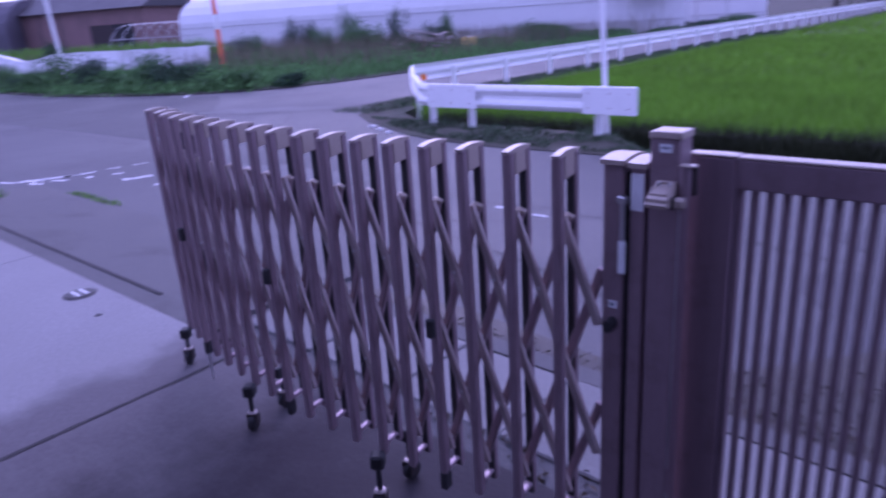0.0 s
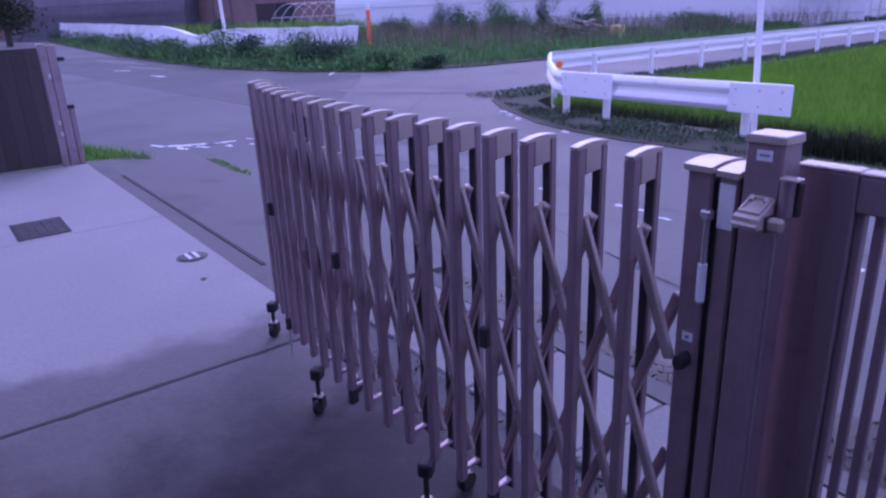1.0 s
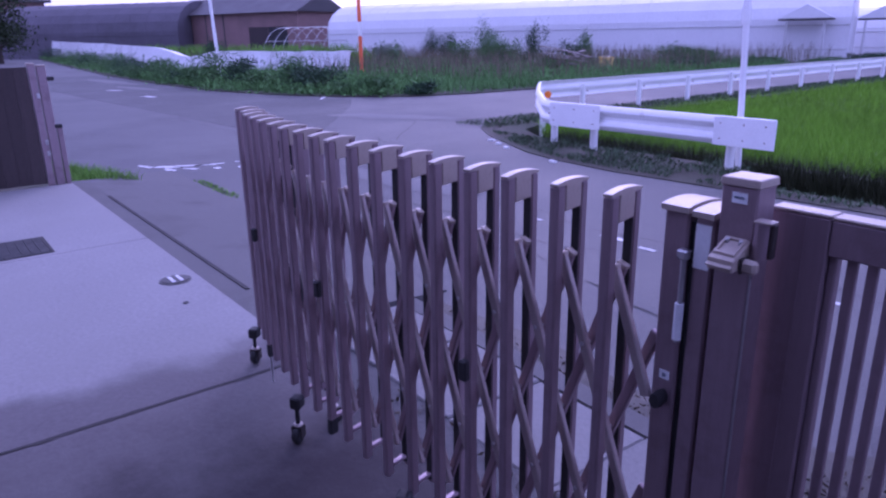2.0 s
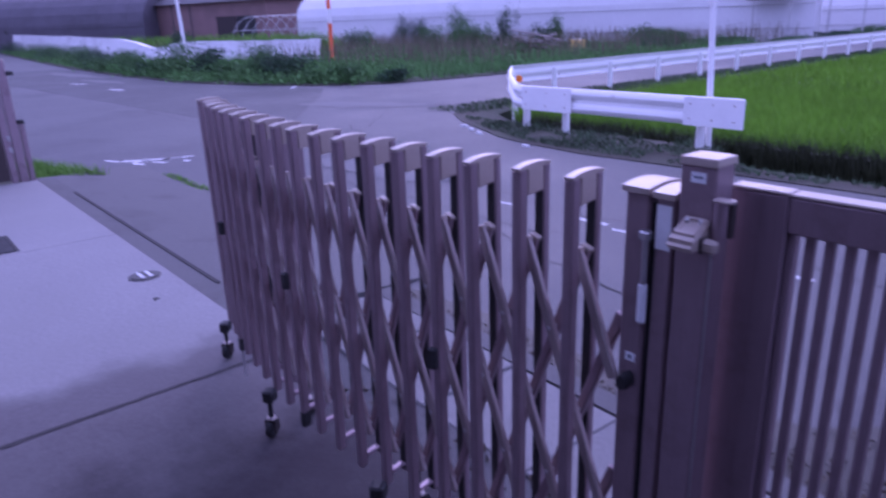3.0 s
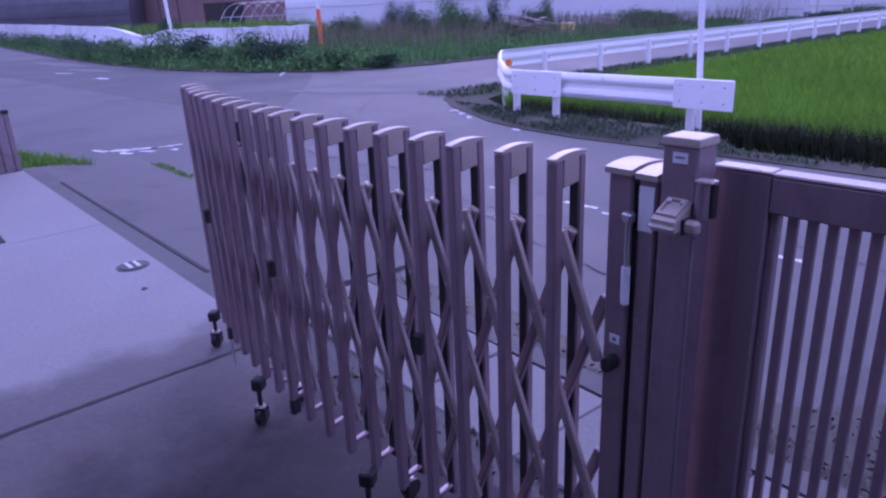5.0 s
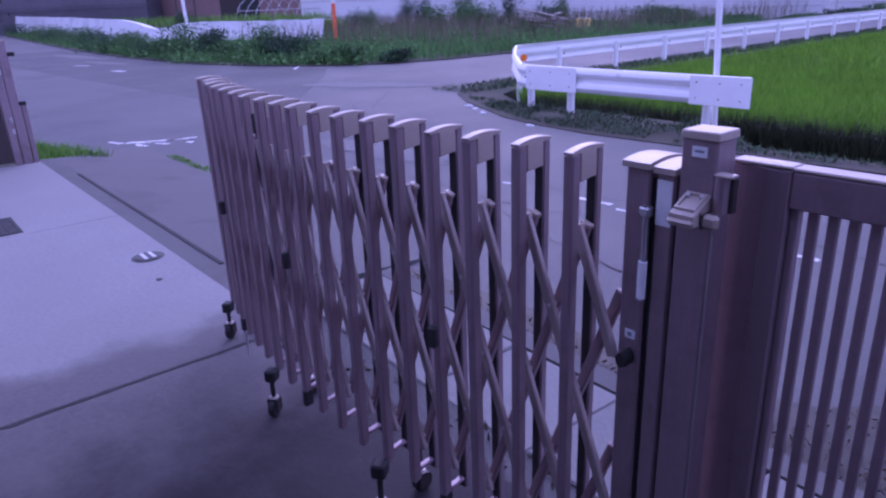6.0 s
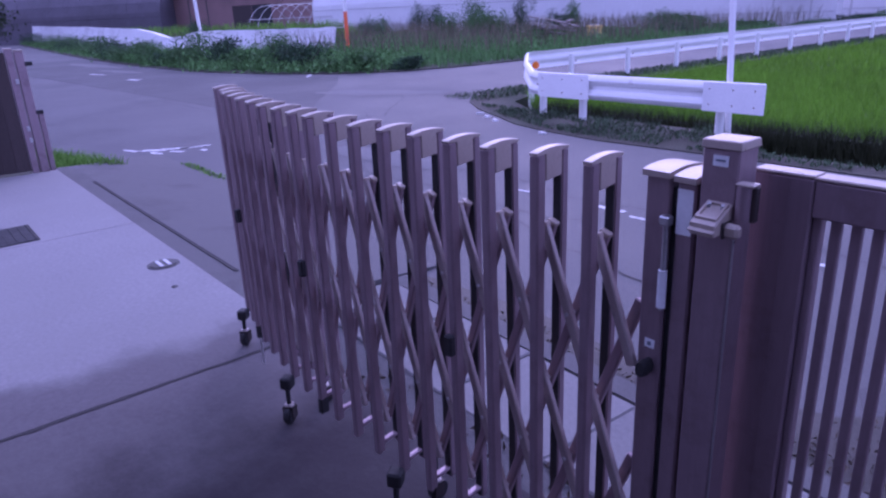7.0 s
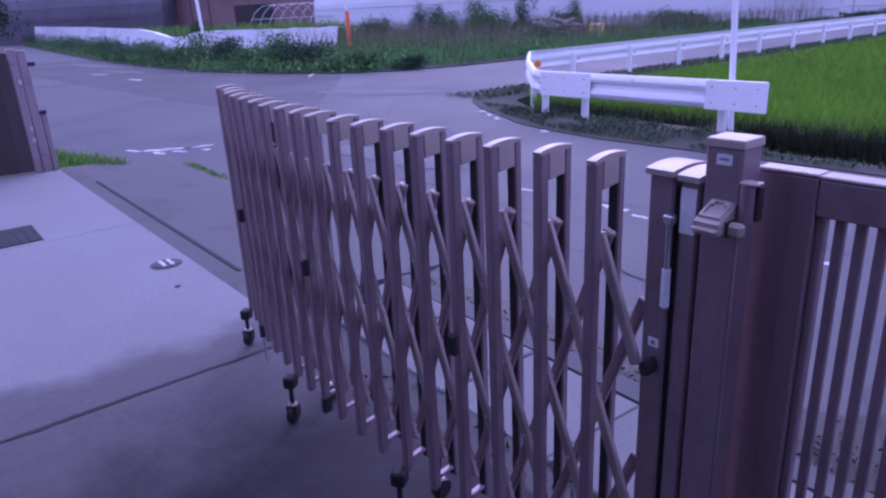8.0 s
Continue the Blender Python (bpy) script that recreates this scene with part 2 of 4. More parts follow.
def blades(name, spots, mat, height, width, lean, parent=None, seed=1, label="", low=0.0):
    """Many bent, tapering leaves of grass; spots are rows of x, y, z."""
    rng = np.random.default_rng(seed)
    n = len(spots)
    h = height * rng.uniform(0.6, 1.15, n)
    w = width * rng.uniform(0.7, 1.3, n)
    a, b = rng.uniform(0, 2 * np.pi, n), rng.uniform(0, 2 * np.pi, n)
    side = np.stack([np.cos(a), np.sin(a), np.zeros(n)], 1) * (w / 2)[:, None]
    bend = np.stack([np.cos(b), np.sin(b), np.zeros(n)], 1) * (h * lean * rng.uniform(0.3, 1.3, n))[:, None]
    up = np.zeros((n, 3))
    up[:, 2] = h
    base = spots + up * low
    v = np.stack([base - side * 0.7, base + side * 0.7, base + up * 0.55 + bend * 0.3 - side, base + up * 0.55 + bend * 0.3 + side,
                  base + up * (0.97 - low) + bend], 1).reshape(-1, 3)
    f = (np.array([[0, 1, 3], [0, 3, 2], [2, 3, 4]])[None] + (np.arange(n) * 5)[:, None, None]).reshape(-1, 3)
    return stuff_mesh(name, v, f, mat, parent, label)


def stuff_mesh(name, v, f, mat, parent=None, label=""):
    data = bpy.data.meshes.new(name)
    data.vertices.add(len(v))
    data.vertices.foreach_set("co", np.ascontiguousarray(v, dtype=np.float32).ravel())
    data.loops.add(f.size)
    data.loops.foreach_set("vertex_index", np.ascontiguousarray(f, dtype=np.int32).ravel())
    data.polygons.add(len(f))
    data.polygons.foreach_set("loop_start", np.arange(0, f.size, 3, dtype=np.int32))
    data.update(calc_edges=True)
    data.materials.append(mat)
    ob = new(name, data)
    if parent:
        ob.parent = parent
    return tagged(ob, label)


def leaves(name, centres, mat, size, parent=None, seed=1, label=""):
    """Loose leaves, each a folded diamond, turned every way."""
    rng = np.random.default_rng(seed)
    n = len(centres)
    u = rng.normal(size=(n, 3))
    u /= np.linalg.norm(u, axis=1)[:, None]
    w = np.cross(u, rng.normal(size=(n, 3)))
    w /= np.linalg.norm(w, axis=1)[:, None]
    s = size * rng.uniform(0.6, 1.4, n)[:, None]
    nrm = np.cross(u, w)
    v = np.stack([centres - u * s, centres - w * s * 0.4 + nrm * s * 0.15, centres + u * s, centres + w * s * 0.4 + nrm * s * 0.15], 1).reshape(-1, 3)
    f = (np.array([[0, 1, 2], [0, 2, 3]])[None] + (np.arange(n) * 4)[:, None, None]).reshape(-1, 3)
    return stuff_mesh(name, v, f, mat, parent, label)


def scatter(n, x0, x1, y0, y1, z, seed, keep=None):
    rng = np.random.default_rng(seed)
    p = np.stack([rng.uniform(x0, x1, n), rng.uniform(y0, y1, n), np.full(n, z)], 1)
    return p[keep(p[:, 0], p[:, 1])] if keep else p


# ---- the ground, the road and the driveway ----
ROAD = -0.2
structure("ground", slab([(-1500, -1500), (1500, -1500), (1500, 1500), (-1500, 1500)], -0.72, -1.2), MUD, "dark wet earth of the paddies to the horizon")
KERB = [(60, 7.42), (-2, 7.42), (-4.16, 7.38), (-5.26, 7.32), (-6.36, 7.44), (-7.1, 7.62), (-7.85, 7.98), (-8.8, 8.4), (-9.69, 8.98), (-10.35, 9.9),
        (-10.62, 10.8), (-10.68, 11.67), (-10.62, 14), (-10.6, 30), (-10.6, 400)]
VERGE = [(-19, 400), (-16.4, 40), (-15.95, 24), (-15.88, 16.77), (-16.0, 14.2), (-16.6, 12.16), (-18, 10.75), (-20.0, 9.87), (-22.2, 9.2), (-24.6, 8.86),
         (-31, 8.8), (-40.7, 9.17), (-70, 11.5), (-133, 17.25), (-600, 60)]
road = structure("road", slab([(60, 1.66)] + KERB + VERGE + [(-600, 20), (-40, 3.2), (-12, 2.0), (-8.3, 1.66)], ROAD, -0.8), ASPHALT,
                 "worn grey asphalt road at a junction")
structure("verge", slab(VERGE + [(-600, 600), (-19, 600)], ROAD + 0.03, -0.8), SOIL, "weedy earth verge beside the road")
structure("island", slab(KERB[::-1] + [(60, 7.8), (-3.3, 7.8), (-4.2, 8.7), (-7.9, 8.8), (-8.9, 9.4), (-9.35, 10.4), (-9.35, 400)], ROAD + 0.012, -0.8), SOIL,
          "weedy earth strip under the guardrail")
structure("bank", slab([(-8.11, 1.62), (-12, 1.95), (-40, 3.15), (-600, 19.9), (-600, -40), (-8.11, -40)], ROAD + 0.04, -0.8), SOIL, "earth bank beside the driveway")

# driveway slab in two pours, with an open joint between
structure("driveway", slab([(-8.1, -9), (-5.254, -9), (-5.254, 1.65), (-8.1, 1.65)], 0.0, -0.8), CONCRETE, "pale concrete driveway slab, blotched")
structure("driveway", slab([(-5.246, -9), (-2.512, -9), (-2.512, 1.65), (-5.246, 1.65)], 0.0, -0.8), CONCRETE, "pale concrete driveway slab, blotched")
structure("driveway_joint", box(-5.255, -5.245, -9, 1.64, -0.7, -0.004), CONCRETE_OLD, "fine joint in the concrete")
# plain unseen roof and wall behind, added to hold back light from the sky
structure("unseen_roof", box(-1.7, 8.0, -4.9, 0.2, 2.5, 2.62), ROOF, "unseen added roof that shades the driveway")
structure("unseen_wall_south", box(-6.5, 8.0, -5.2, -4.9, 0.0, 4.2), CONCRETE, "plain unseen wall added behind the driveway")
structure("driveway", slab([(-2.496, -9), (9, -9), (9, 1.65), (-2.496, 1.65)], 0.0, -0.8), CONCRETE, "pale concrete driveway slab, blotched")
structure("driveway_joint", box(-2.513, -2.495, -9, 1.64, -0.7, -0.012), DIRT_LINE, "dark dirty joint in the concrete")

# sloping apron down to the road
bm = bmesh.new()
rows = [(1.66, -0.012), (1.84, -0.02), (3.04, ROAD + 0.012), (3.06, ROAD - 0.05)]
ends = [(-8.3, -2.98)] * 2 + [(-9.2, -3.2)] * 2
lines = [[bm.verts.new((x, y, z)) for x in e] for (y, z), e in zip(rows, ends)]
for a, b in zip(lines, lines[1:]):
    bm.faces.new((a[0], a[1], b[1], b[0]))
low = bmesh.ops.extrude_face_region(bm, geom=bm.faces[:])
bmesh.ops.translate(bm, verts=[v for v in low["geom"] if isinstance(v, bmesh.types.BMVert)], vec=(0, 0, -0.5))
bmesh.ops.recalc_face_normals(bm, faces=bm.faces)
structure("apron", bm, CONCRETE_OLD, "old grey concrete apron sloping to the road")
structure("drain_slot", box(-7.2, -3.66, 1.80, 1.826, -0.06, -0.0125), DIRT_LINE, "dark slot drain across the apron")

# gutter strip and its pale lids, beyond the gate
structure("gutter_edge", slab([(-2.97, 1.66), (9, 1.66), (9, 2.1), (-2.97, 2.3)], -0.061, -0.6), ASPHALT_DARK, "dark patched strip along the driveway")
structure("gutter_kerb", slab([(-2.97, 2.5), (9, 2.08), (9, 2.2), (-2.97, 2.62)], -0.075, -0.6), CONCRETE_OLD, "old concrete kerb of the gutter")
structure("gutter_dirt", slab([(-2.95, 2.63), (9, 2.21), (9, 4.2), (0.6, 4.1), (-0.1, 3.7), (-0.6, 3.1), (-1.2, 2.86), (-2.2, 2.97), (-3.2, 2.85)], ROAD + 0.015, -0.6), MUD, "dirt and leaf litter along the gutter")
lid_mesh = mesh_of("gutter_lid", box(-0.298, 0.298, -0.27, 0.27, -0.1, 0.0, 0.008), CONCRETE_PALE)
lids = tagged(new("gutter_lids"), "pale concrete lids over the roadside gutter", "gutter", kind="structure")
for i in range(12):
    part("lid", lid_mesh, None, lids, at=pose(-2.6 + 0.602 * i, 2.178 - 0.0225 * i, -0.045 - 0.004 * (i % 3), 0.3 * (i % 2), 0, -2.1 + 0.25 * ((i * 7) % 3 - 1)))


# ---- the folding gate ----
PITCH, UNITS, TOP = 0.1257, 18, 1.208
CASTERS, RESTS = (5, 11, 17), (3, 9, 15)


def gate_y(i):
    """The gate bows a little towards the driveway."""
    return 1.326 + (0.052 * ((6.5 - i) / 6.5) ** 2 if i < 6.5 else 0.00165 * (i - 6.5) ** 2)


def gate_x(i):
    return -0.501 - PITCH * i


def foot_z(i):
    return 0.158 + 0.0026 * (UNITS - 1 - i)


def gate_post(low, deep):
    """An aluminium extrusion with a groove down each side."""
    bm = box(-0.0092, 0.0092, -deep, deep, low, TOP - 0.016, 0.0022)
    for s in (-1, 1):
        box(s * 0.0092 - 0.0016, s * 0.0092 + 0.0016, -deep + 0.003, -deep + 0.011, low, TOP - 0.0175, 0.0, bm)
    return bm


def arched_cap():
    bm = bmesh.new()
    n, half, rise = 8, 0.0565, 0.006
    profile = [(-half + 2 * half * j / n, TOP - 0.009 + rise * (1 - (2 * j / n - 1) ** 2)) for j in range(n + 1)]
    profile += [(half, TOP - 0.015), (half - 0.027, TOP - 0.015), (half - 0.027, TOP - 0.066), (-half + 0.032, TOP - 0.07), (-half + 0.031, TOP - 0.015), (-half, TOP - 0.015)]
    sides = [[bm.verts.new((x, y, z)) for y, z in profile] for x in (-0.0105, 0.0105)]
    n = len(profile)
    for j in range(n):
        bm.faces.new((sides[0][j], sides[0][(j + 1) % n], sides[1][(j + 1) % n], sides[1][j]))
    bm.faces.new(sides[0][::-1])
    bm.faces.new(sides[1])
    bmesh.ops.recalc_face_normals(bm, faces=bm.faces)
    bmesh.ops.bevel(bm, geom=[e for e in bm.edges if e.calc_face_angle(0) > 0.6], offset=0.0014, segments=1, affect="EDGES")
    return bm


cap_mesh = mesh_of("cap", arched_cap(), TAN)
bar_mesh = mesh_of("foot_bar", box(-0.009, 0.009, -0.027, 0.031, 0.0, 0.014, 0.003), BROWN)
seal_mesh = mesh_of("seal", box(-0.0088, 0.0088, -0.0165, -0.0125, 0.2, TOP - 0.07), BLACK)
plug_mesh = mesh_of("foot_plug", box(-0.011, 0.011, -0.0165, 0.0165, -0.03, 0.03, 0.003), BLACK)
gate = thing("folding_gate", "brown aluminium folding gate with tan caps, partly drawn out", "gate", (gate_x(UNITS - 1), gate_y(UNITS - 1), 0))
BASE = Matrix.Translation(-gate.matrix_world.translation)
units = []
for i in range(UNITS):
    m = BASE @ pose(gate_x(i), gate_y(i), 0, random.uniform(-0.3, 0.3), random.uniform(-0.3, 0.3), 7.5 + 0.4 * i + random.uniform(-1.2, 1.2))
    units.append(m)
    front = part("front_post", gate_post(foot_z(i), 0.015), BROWN, gate, at=m @ pose(0, -0.0405, 0))
    part("cap", cap_mesh, None, front, "tan arched cap", at=pose(0, 0.0405, 0))
    part("foot_bar", bar_mesh, None, front, "pale cross bar", at=pose(0, 0.0405, foot_z(i) + 0.024))
    rear = part("rear_post", gate_post(foot_z(i), 0.0125), BROWN, gate, at=m @ pose(0, 0.043, 0))
    part("seal", seal_mesh, None, rear, "black rubber seal")
    if i in RESTS:
        part("foot_plug", plug_mesh, None, front, "black rubber foot", at=pose(0, 0, foot_z(i) - 0.002))

# crossing lattice bars, pivoted at the posts and capped at their upper ends
HANG, DROP, REACH = 1.036, 0.36, 2.06
FIRST, LAST = -0.66, UNITS - 1
tip_mesh = mesh_of("bar_tip", box(-0.0125, 0.0125, -0.0083, 0.0083, -0.006, 0.004, 0.002), TAN)
for i in range(-2, UNITS + 2):
    for way, off in ((1, -0.009), (-1, 0.013)):
        # each bar falls from its pivot, cut off at the stile and at the leading post
        low, high = sorted((i, i - way * REACH))
        low, high = max(low, FIRST), min(high, LAST)
        if high - low < 0.3:
            continue
        k, j = (high, low) if way > 0 else (low, high)
        a = Vector((gate_x(k), gate_y(k) + off, HANG - DROP * abs(i - k)))
        b = Vector((gate_x(j), gate_y(j) + off, HANG - DROP * abs(i - j)))
        d = (a - b).normalized()
        out = (Vector((0, 1, 0)) - d * d.y).normalized()
        turn = Matrix((out.cross(d), out, d)).transposed().to_4x4()
        length = (a - b).length
        # bars falling towards the stile get the paler colour as painted light
        bar = part("slat", box(-0.0115, 0.0115, -0.007, 0.007, -length / 2 - 0.012, length / 2 + 0.008, 0.0025), PALE_LIT if way > 0 else BROWN, gate,
                   at=BASE @ Matrix.Translation((a + b) / 2) @ turn)
        if k == i:
            part("bar_tip", tip_mesh, None, bar, "tan end cap", at=pose(0, 0, length / 2 + 0.008))
rivet_mesh = mesh_of("rivet", rod((0, -0.019, 0), (0, 0.022, 0), 0.0048, seg=8), STEEL)
for i in range(UNITS - 1):
    for k in (1, 2, 3, 4):
        j = i + (0.5 if k % 2 else 0.0)
        part("rivet", rivet_mesh, None, gate, "pale rivet", at=BASE @ Matrix.Translation((gate_x(j), gate_y(j), HANG - DROP * k / 2)))


# casters and black buffers
def caster(m, high):
    """A black block under the post, a stem with a pale collar, a fork and a wheel."""
    bm = box(-0.022, 0.022, -0.022, 0.026, high - 0.024, high + 0.024, 0.006)
    rod((0, -0.004, 0.066), (0, -0.004, high - 0.02), 0.009, seg=10, bm=bm)
    body = part("caster", bm, BLACK, gate, "black caster bracket", at=m)
    part("collar", rod((0, -0.004, 0.074), (0, -0.004, 0.081), 0.019, 0.016, seg=16), PALE_LIT, body, "pale metal collar")
    bm = box(-0.021, -0.017, -0.022, 0.014, 0.022, 0.07)
    box(0.017, 0.021, -0.022, 0.014, 0.022, 0.07, 0, bm)
    box(-0.021, 0.021, -0.022, 0.014, 0.067, 0.072, 0, bm)
    part("fork", bm, BROWN_DARK, body, "dark fork")
    bm = rod((-0.014, -0.01, 0.034), (0.014, -0.01, 0.034), 0.034, seg=18)
    bmesh.ops.bevel(bm, geom=[e for e in bm.edges if len(e.link_faces) == 2 and e.calc_face_angle() > 1], offset=0.005, segments=2, affect="EDGES")
    part("wheel", bm, BLACK, body, "black rubber wheel", smooth=True)


for i in CASTERS:
    caster(units[i] @ pose(0, -0.083, 0, 0, 0, 25 * ((i % 3) - 1)), foot_z(i) - 0.005)
    caster(units[i] @ pose(0, 0.086, 0, 0, 0, 150 + 20 * (i % 2)), foot_z(i) - 0.005)
buffer_mesh = mesh_of("buffer", box(-0.012, 0.012, -0.01, 0.01, -0.028, 0.028, 0.004), BLACK)
for i in RESTS:
    part("buffer", buffer_mesh, None, gate, "black rubber buffer", at=units[i] @ pose(0, -0.066, 0.70))
# pull handle on the leading end
bm = bmesh.new()
for z in (0.92, 1.06):
    rod((-0.02, 0.03, z), (-0.065, 0.03, z), 0.006, seg=8, bm=bm)
rod((-0.065, 0.03, 0.912), (-0.065, 0.03, 1.068), 0.008, seg=8, bm=bm)
part("pull_handle", bm, STEEL, gate, "steel pull handle", at=units[UNITS - 1])
part("drop_rod", rod((0.0, -0.045, 0.006), (0.0, -0.045, 0.18), 0.005, seg=8), STEEL, gate, "steel drop rod", at=units[15])

# closing stiles at the hinge end
stile = thing("gate_stile", "brown aluminium end stiles of the folding gate with tan caps", "gate stile", (-0.36, 1.43, 0))


def stile_post(x0, x1, name, drop=0.0):
    bm = box(x0, x1, -0.045, 0.045, 0.04, 1.1768 - drop, 0.004)
    body = part(name, bm, BROWN, stile)
    bm = bmesh.new()
    n = 8
    profile = [(-0.054 + 0.108 * j / n, 1.188 + 0.006 * (1 - (2 * j / n - 1) ** 2)) for j in range(n + 1)] + [(0.054, 1.177), (-0.054, 1.177)]
    sweep([(y, z) for y, z in profile], [(x0 - 0.003, 0, 0), (x1 + 0.003, 0, 0)], bm)
    bmesh.ops.translate(bm, verts=bm.verts, vec=(0, 0, -drop))
    part("cap", bm, TAN, body, "tan resin cap")
    return body


outer = stile_post(-0.048, 0.003, "outer_stile")
inner = stile_post(0.0165, 0.0535, "inner_stile", 0.003)
# black strips fill the gaps beside the stiles to paint their shade
part("gap_shade", box(0.0035, 0.016, -0.036, 0.04, 0.05, 1.16), BLACK, outer, "black strip painting the shade of a gap")
part("gap_shade", box(0.054, 0.0625, -0.03, 0.02, 0.05, 1.165), BLACK, inner, "black strip painting the shade of a gap")
# white label, knob, sticker and lock bolt
part("label", box(0.019, 0.0495, -0.0475, -0.0455, 1.079, 1.162, 0.0006), LABEL, inner, "white paper label")
bm = rod((-0.019, -0.045, 0.80), (-0.019, -0.06, 0.80), 0.013, seg=16)
rod((-0.019, -0.06, 0.80), (-0.019, -0.076, 0.80), 0.0145, 0.012, seg=18, bm=bm)
bmesh.ops.scale(bm, vec=(0.85, 1, 1.3), space=Matrix.Translation((0.019, 0, -0.80)), verts=bm.verts)
part("knob", bm, BLACK, outer, "black plastic knob", smooth=True)
part("sticker", box(-0.031, -0.009, -0.0468, -0.0452, 0.838, 0.856), LABEL, outer, "pale small sticker")
part("sticker_mark", box(-0.024, -0.016, -0.0476, -0.0466, 0.843, 0.851), LABEL_INK, outer, "dark print on the sticker")
bm = rod((0.006, -0.056, 0.93), (0.006, -0.056, 1.112), 0.0055, seg=10)
part("bolt_rod", bm, STEEL, outer, "steel bolt rod")
part("bolt_sleeve", rod((0.006, -0.057, 0.935), (0.006, -0.057, 1.008), 0.0085, seg=14), LABEL, outer, "pale plastic sleeve", smooth=True)
part("bolt_guide", box(-0.007, 0.014, -0.063, -0.044, 1.092, 1.111, 0.003), STEEL, outer, "steel bolt guide")

# ---- the gate post with its latch ----
POSTX, POSTY = -0.2645, 1.4075
main = thing("gate_post", "square brown aluminium gate post with a tan cap", "post", (POSTX, POSTY, 0))
part("post", box(-0.0325, 0.0325, -0.0295, 0.0295, -0.05, 1.242, 0.003), BROWN, main)
bm = box(-0.0355, 0.0355, -0.0325, 0.0325, 1.2405, 1.2555, 0.002)
for v in bm.verts:
    if v.co.z > 1.25:
        v.co.x *= 0.97
        v.co.y *= 0.97
part("cap", bm, TAN, main, "tan resin cap")
part("sticker", box(-0.012, 0.015, -0.0315, -0.03, 1.213, 1.231), LABEL, main, "pale blue-grey sticker")
part("sticker_mark", box(-0.007, 0.01, -0.0322, -0.0314, 1.221, 1.2245), LABEL_INK, main, "faint print on the sticker")


def sloped(bm):
    for v in bm.verts:
        if v.co.z > 1.12:
            v.co.z += (v.co.y + 0.058) * 0.5
    return bm


# latch case: a rounded tan case with a raised lip round a hollow, an arm and a hinge barrel
bm = sloped(box(-0.017, 0.029, -0.088, -0.0295, 1.107, 1.139))
bmesh.ops.bevel(bm, geom=[e for e in bm.edges if all(v.co.y < -0.08 for v in e.verts) and abs(e.verts[0].co.x - e.verts[1].co.x) > 0.02], offset=0.0075, segments=4, affect="EDGES")
bmesh.ops.bevel(bm, geom=[e for e in bm.edges if e.calc_face_angle(0) > 1.2 and abs(e.verts[0].co.x - e.verts[1].co.x) < 0.001], offset=0.002, segments=1, affect="EDGES")
latch = part("latch_case", bm, TAN, main, "tan metal latch case", smooth=True)
bm = bmesh.new()
for x0, x1, y0, y1 in ((-0.013, 0.025, -0.072, -0.068), (-0.013, 0.025, -0.038, -0.034), (-0.013, -0.009, -0.068, -0.038), (0.021, 0.025, -0.068, -0.038)):
    box(x0, x1, y0, y1, 1.137, 1.1435, 0, bm)
part("latch_lip", sloped(bm), TAN, latch)
bm = rod((-0.006, -0.042, 1.138), (-0.006, -0.042, 1.145), 0.0036, seg=8)
rod((0.018, -0.042, 1.138), (0.018, -0.042, 1.145), 0.0036, seg=8, bm=bm)
part("latch_screw", sloped(bm), STEEL, latch, "bright screws")
part("latch_arm", box(0.027, 0.056, -0.06, -0.041, 1.104, 1.127, 0.005), TAN, latch, "tan metal arm")
part("latch_shank", box(0.03, 0.034, -0.064, -0.037, 1.102, 1.13, 0.002), BROWN_DARK, latch, "dark joint")
barrel = part("hinge_barrel", rod((0.044, -0.026, 1.127), (0.044, -0.026, 1.187), 0.0125, seg=16), BROWN, main, "brown hinge barrel", smooth=True)
part("barrel_plate", box(0.033, 0.064, -0.026, -0.012, 1.127, 1.186, 0.002), BROWN_DARK, barrel, "dark brown plate")
part("barrel_top", box(0.032, 0.063, -0.037, -0.012, 1.1865, 1.191, 0.0015), TAN, barrel, "tan top edge")
# bright strips paint the light that shows in the gap by the post
part("gap_light", box(0.033, 0.0355, -0.0285, -0.0255, 0.46, 1.098), STEEL, main, "bright strip painting light in the gap")
part("gap_light", box(0.033, 0.0355, -0.0285, -0.0255, 0.02, 0.39), STEEL, main, "bright strip painting light in the gap")

# ---- the fence panel beside the post ----
fence = thing("fence_panel", "brown aluminium fence panel with upright slats", "fence", (-0.247, 1.4765, 0))
part("wide_stile", box(0.0, 0.0995, -0.0185, 0.0185, 0.02, 1.194, 0.003), BROWN, fence)
part("stile_bead", box(0.0585, 0.061, -0.0195, -0.0175, 0.03, 1.19), BROWN, fence)
part("wide_stile_cap", box(-0.001, 0.0995, -0.0195, 0.0195, 1.194, 1.2, 0.002), TAN, fence, "paler top edge")
part("inner_channel", box(0.1, 0.113, -0.008, 0.014, 0.06, 1.131, 0.002), BROWN, fence)
part("top_rail", box(0.1005, 2.2, -0.0185, 0.0185, 1.131, 1.1925, 0.003), BROWN, fence)
part("top_rail_cap", box(0.1005, 2.2, -0.0195, 0.0195, 1.1925, 1.1985, 0.002), TAN, fence, "paler top edge")
part("bottom_rail", box(0.1005, 2.2, -0.0165, 0.0165, 0.05, 0.11, 0.003), BROWN, fence)
slat_mesh = mesh_of("slat", box(-0.0081, 0.0081, -0.006, 0.006, 0.11, 1.131, 0.002), BROWN)
for i in range(67):
    part("slat", slat_mesh, None, fence, at=pose(0.1345 + 0.0307 * i, 0.002, 0))

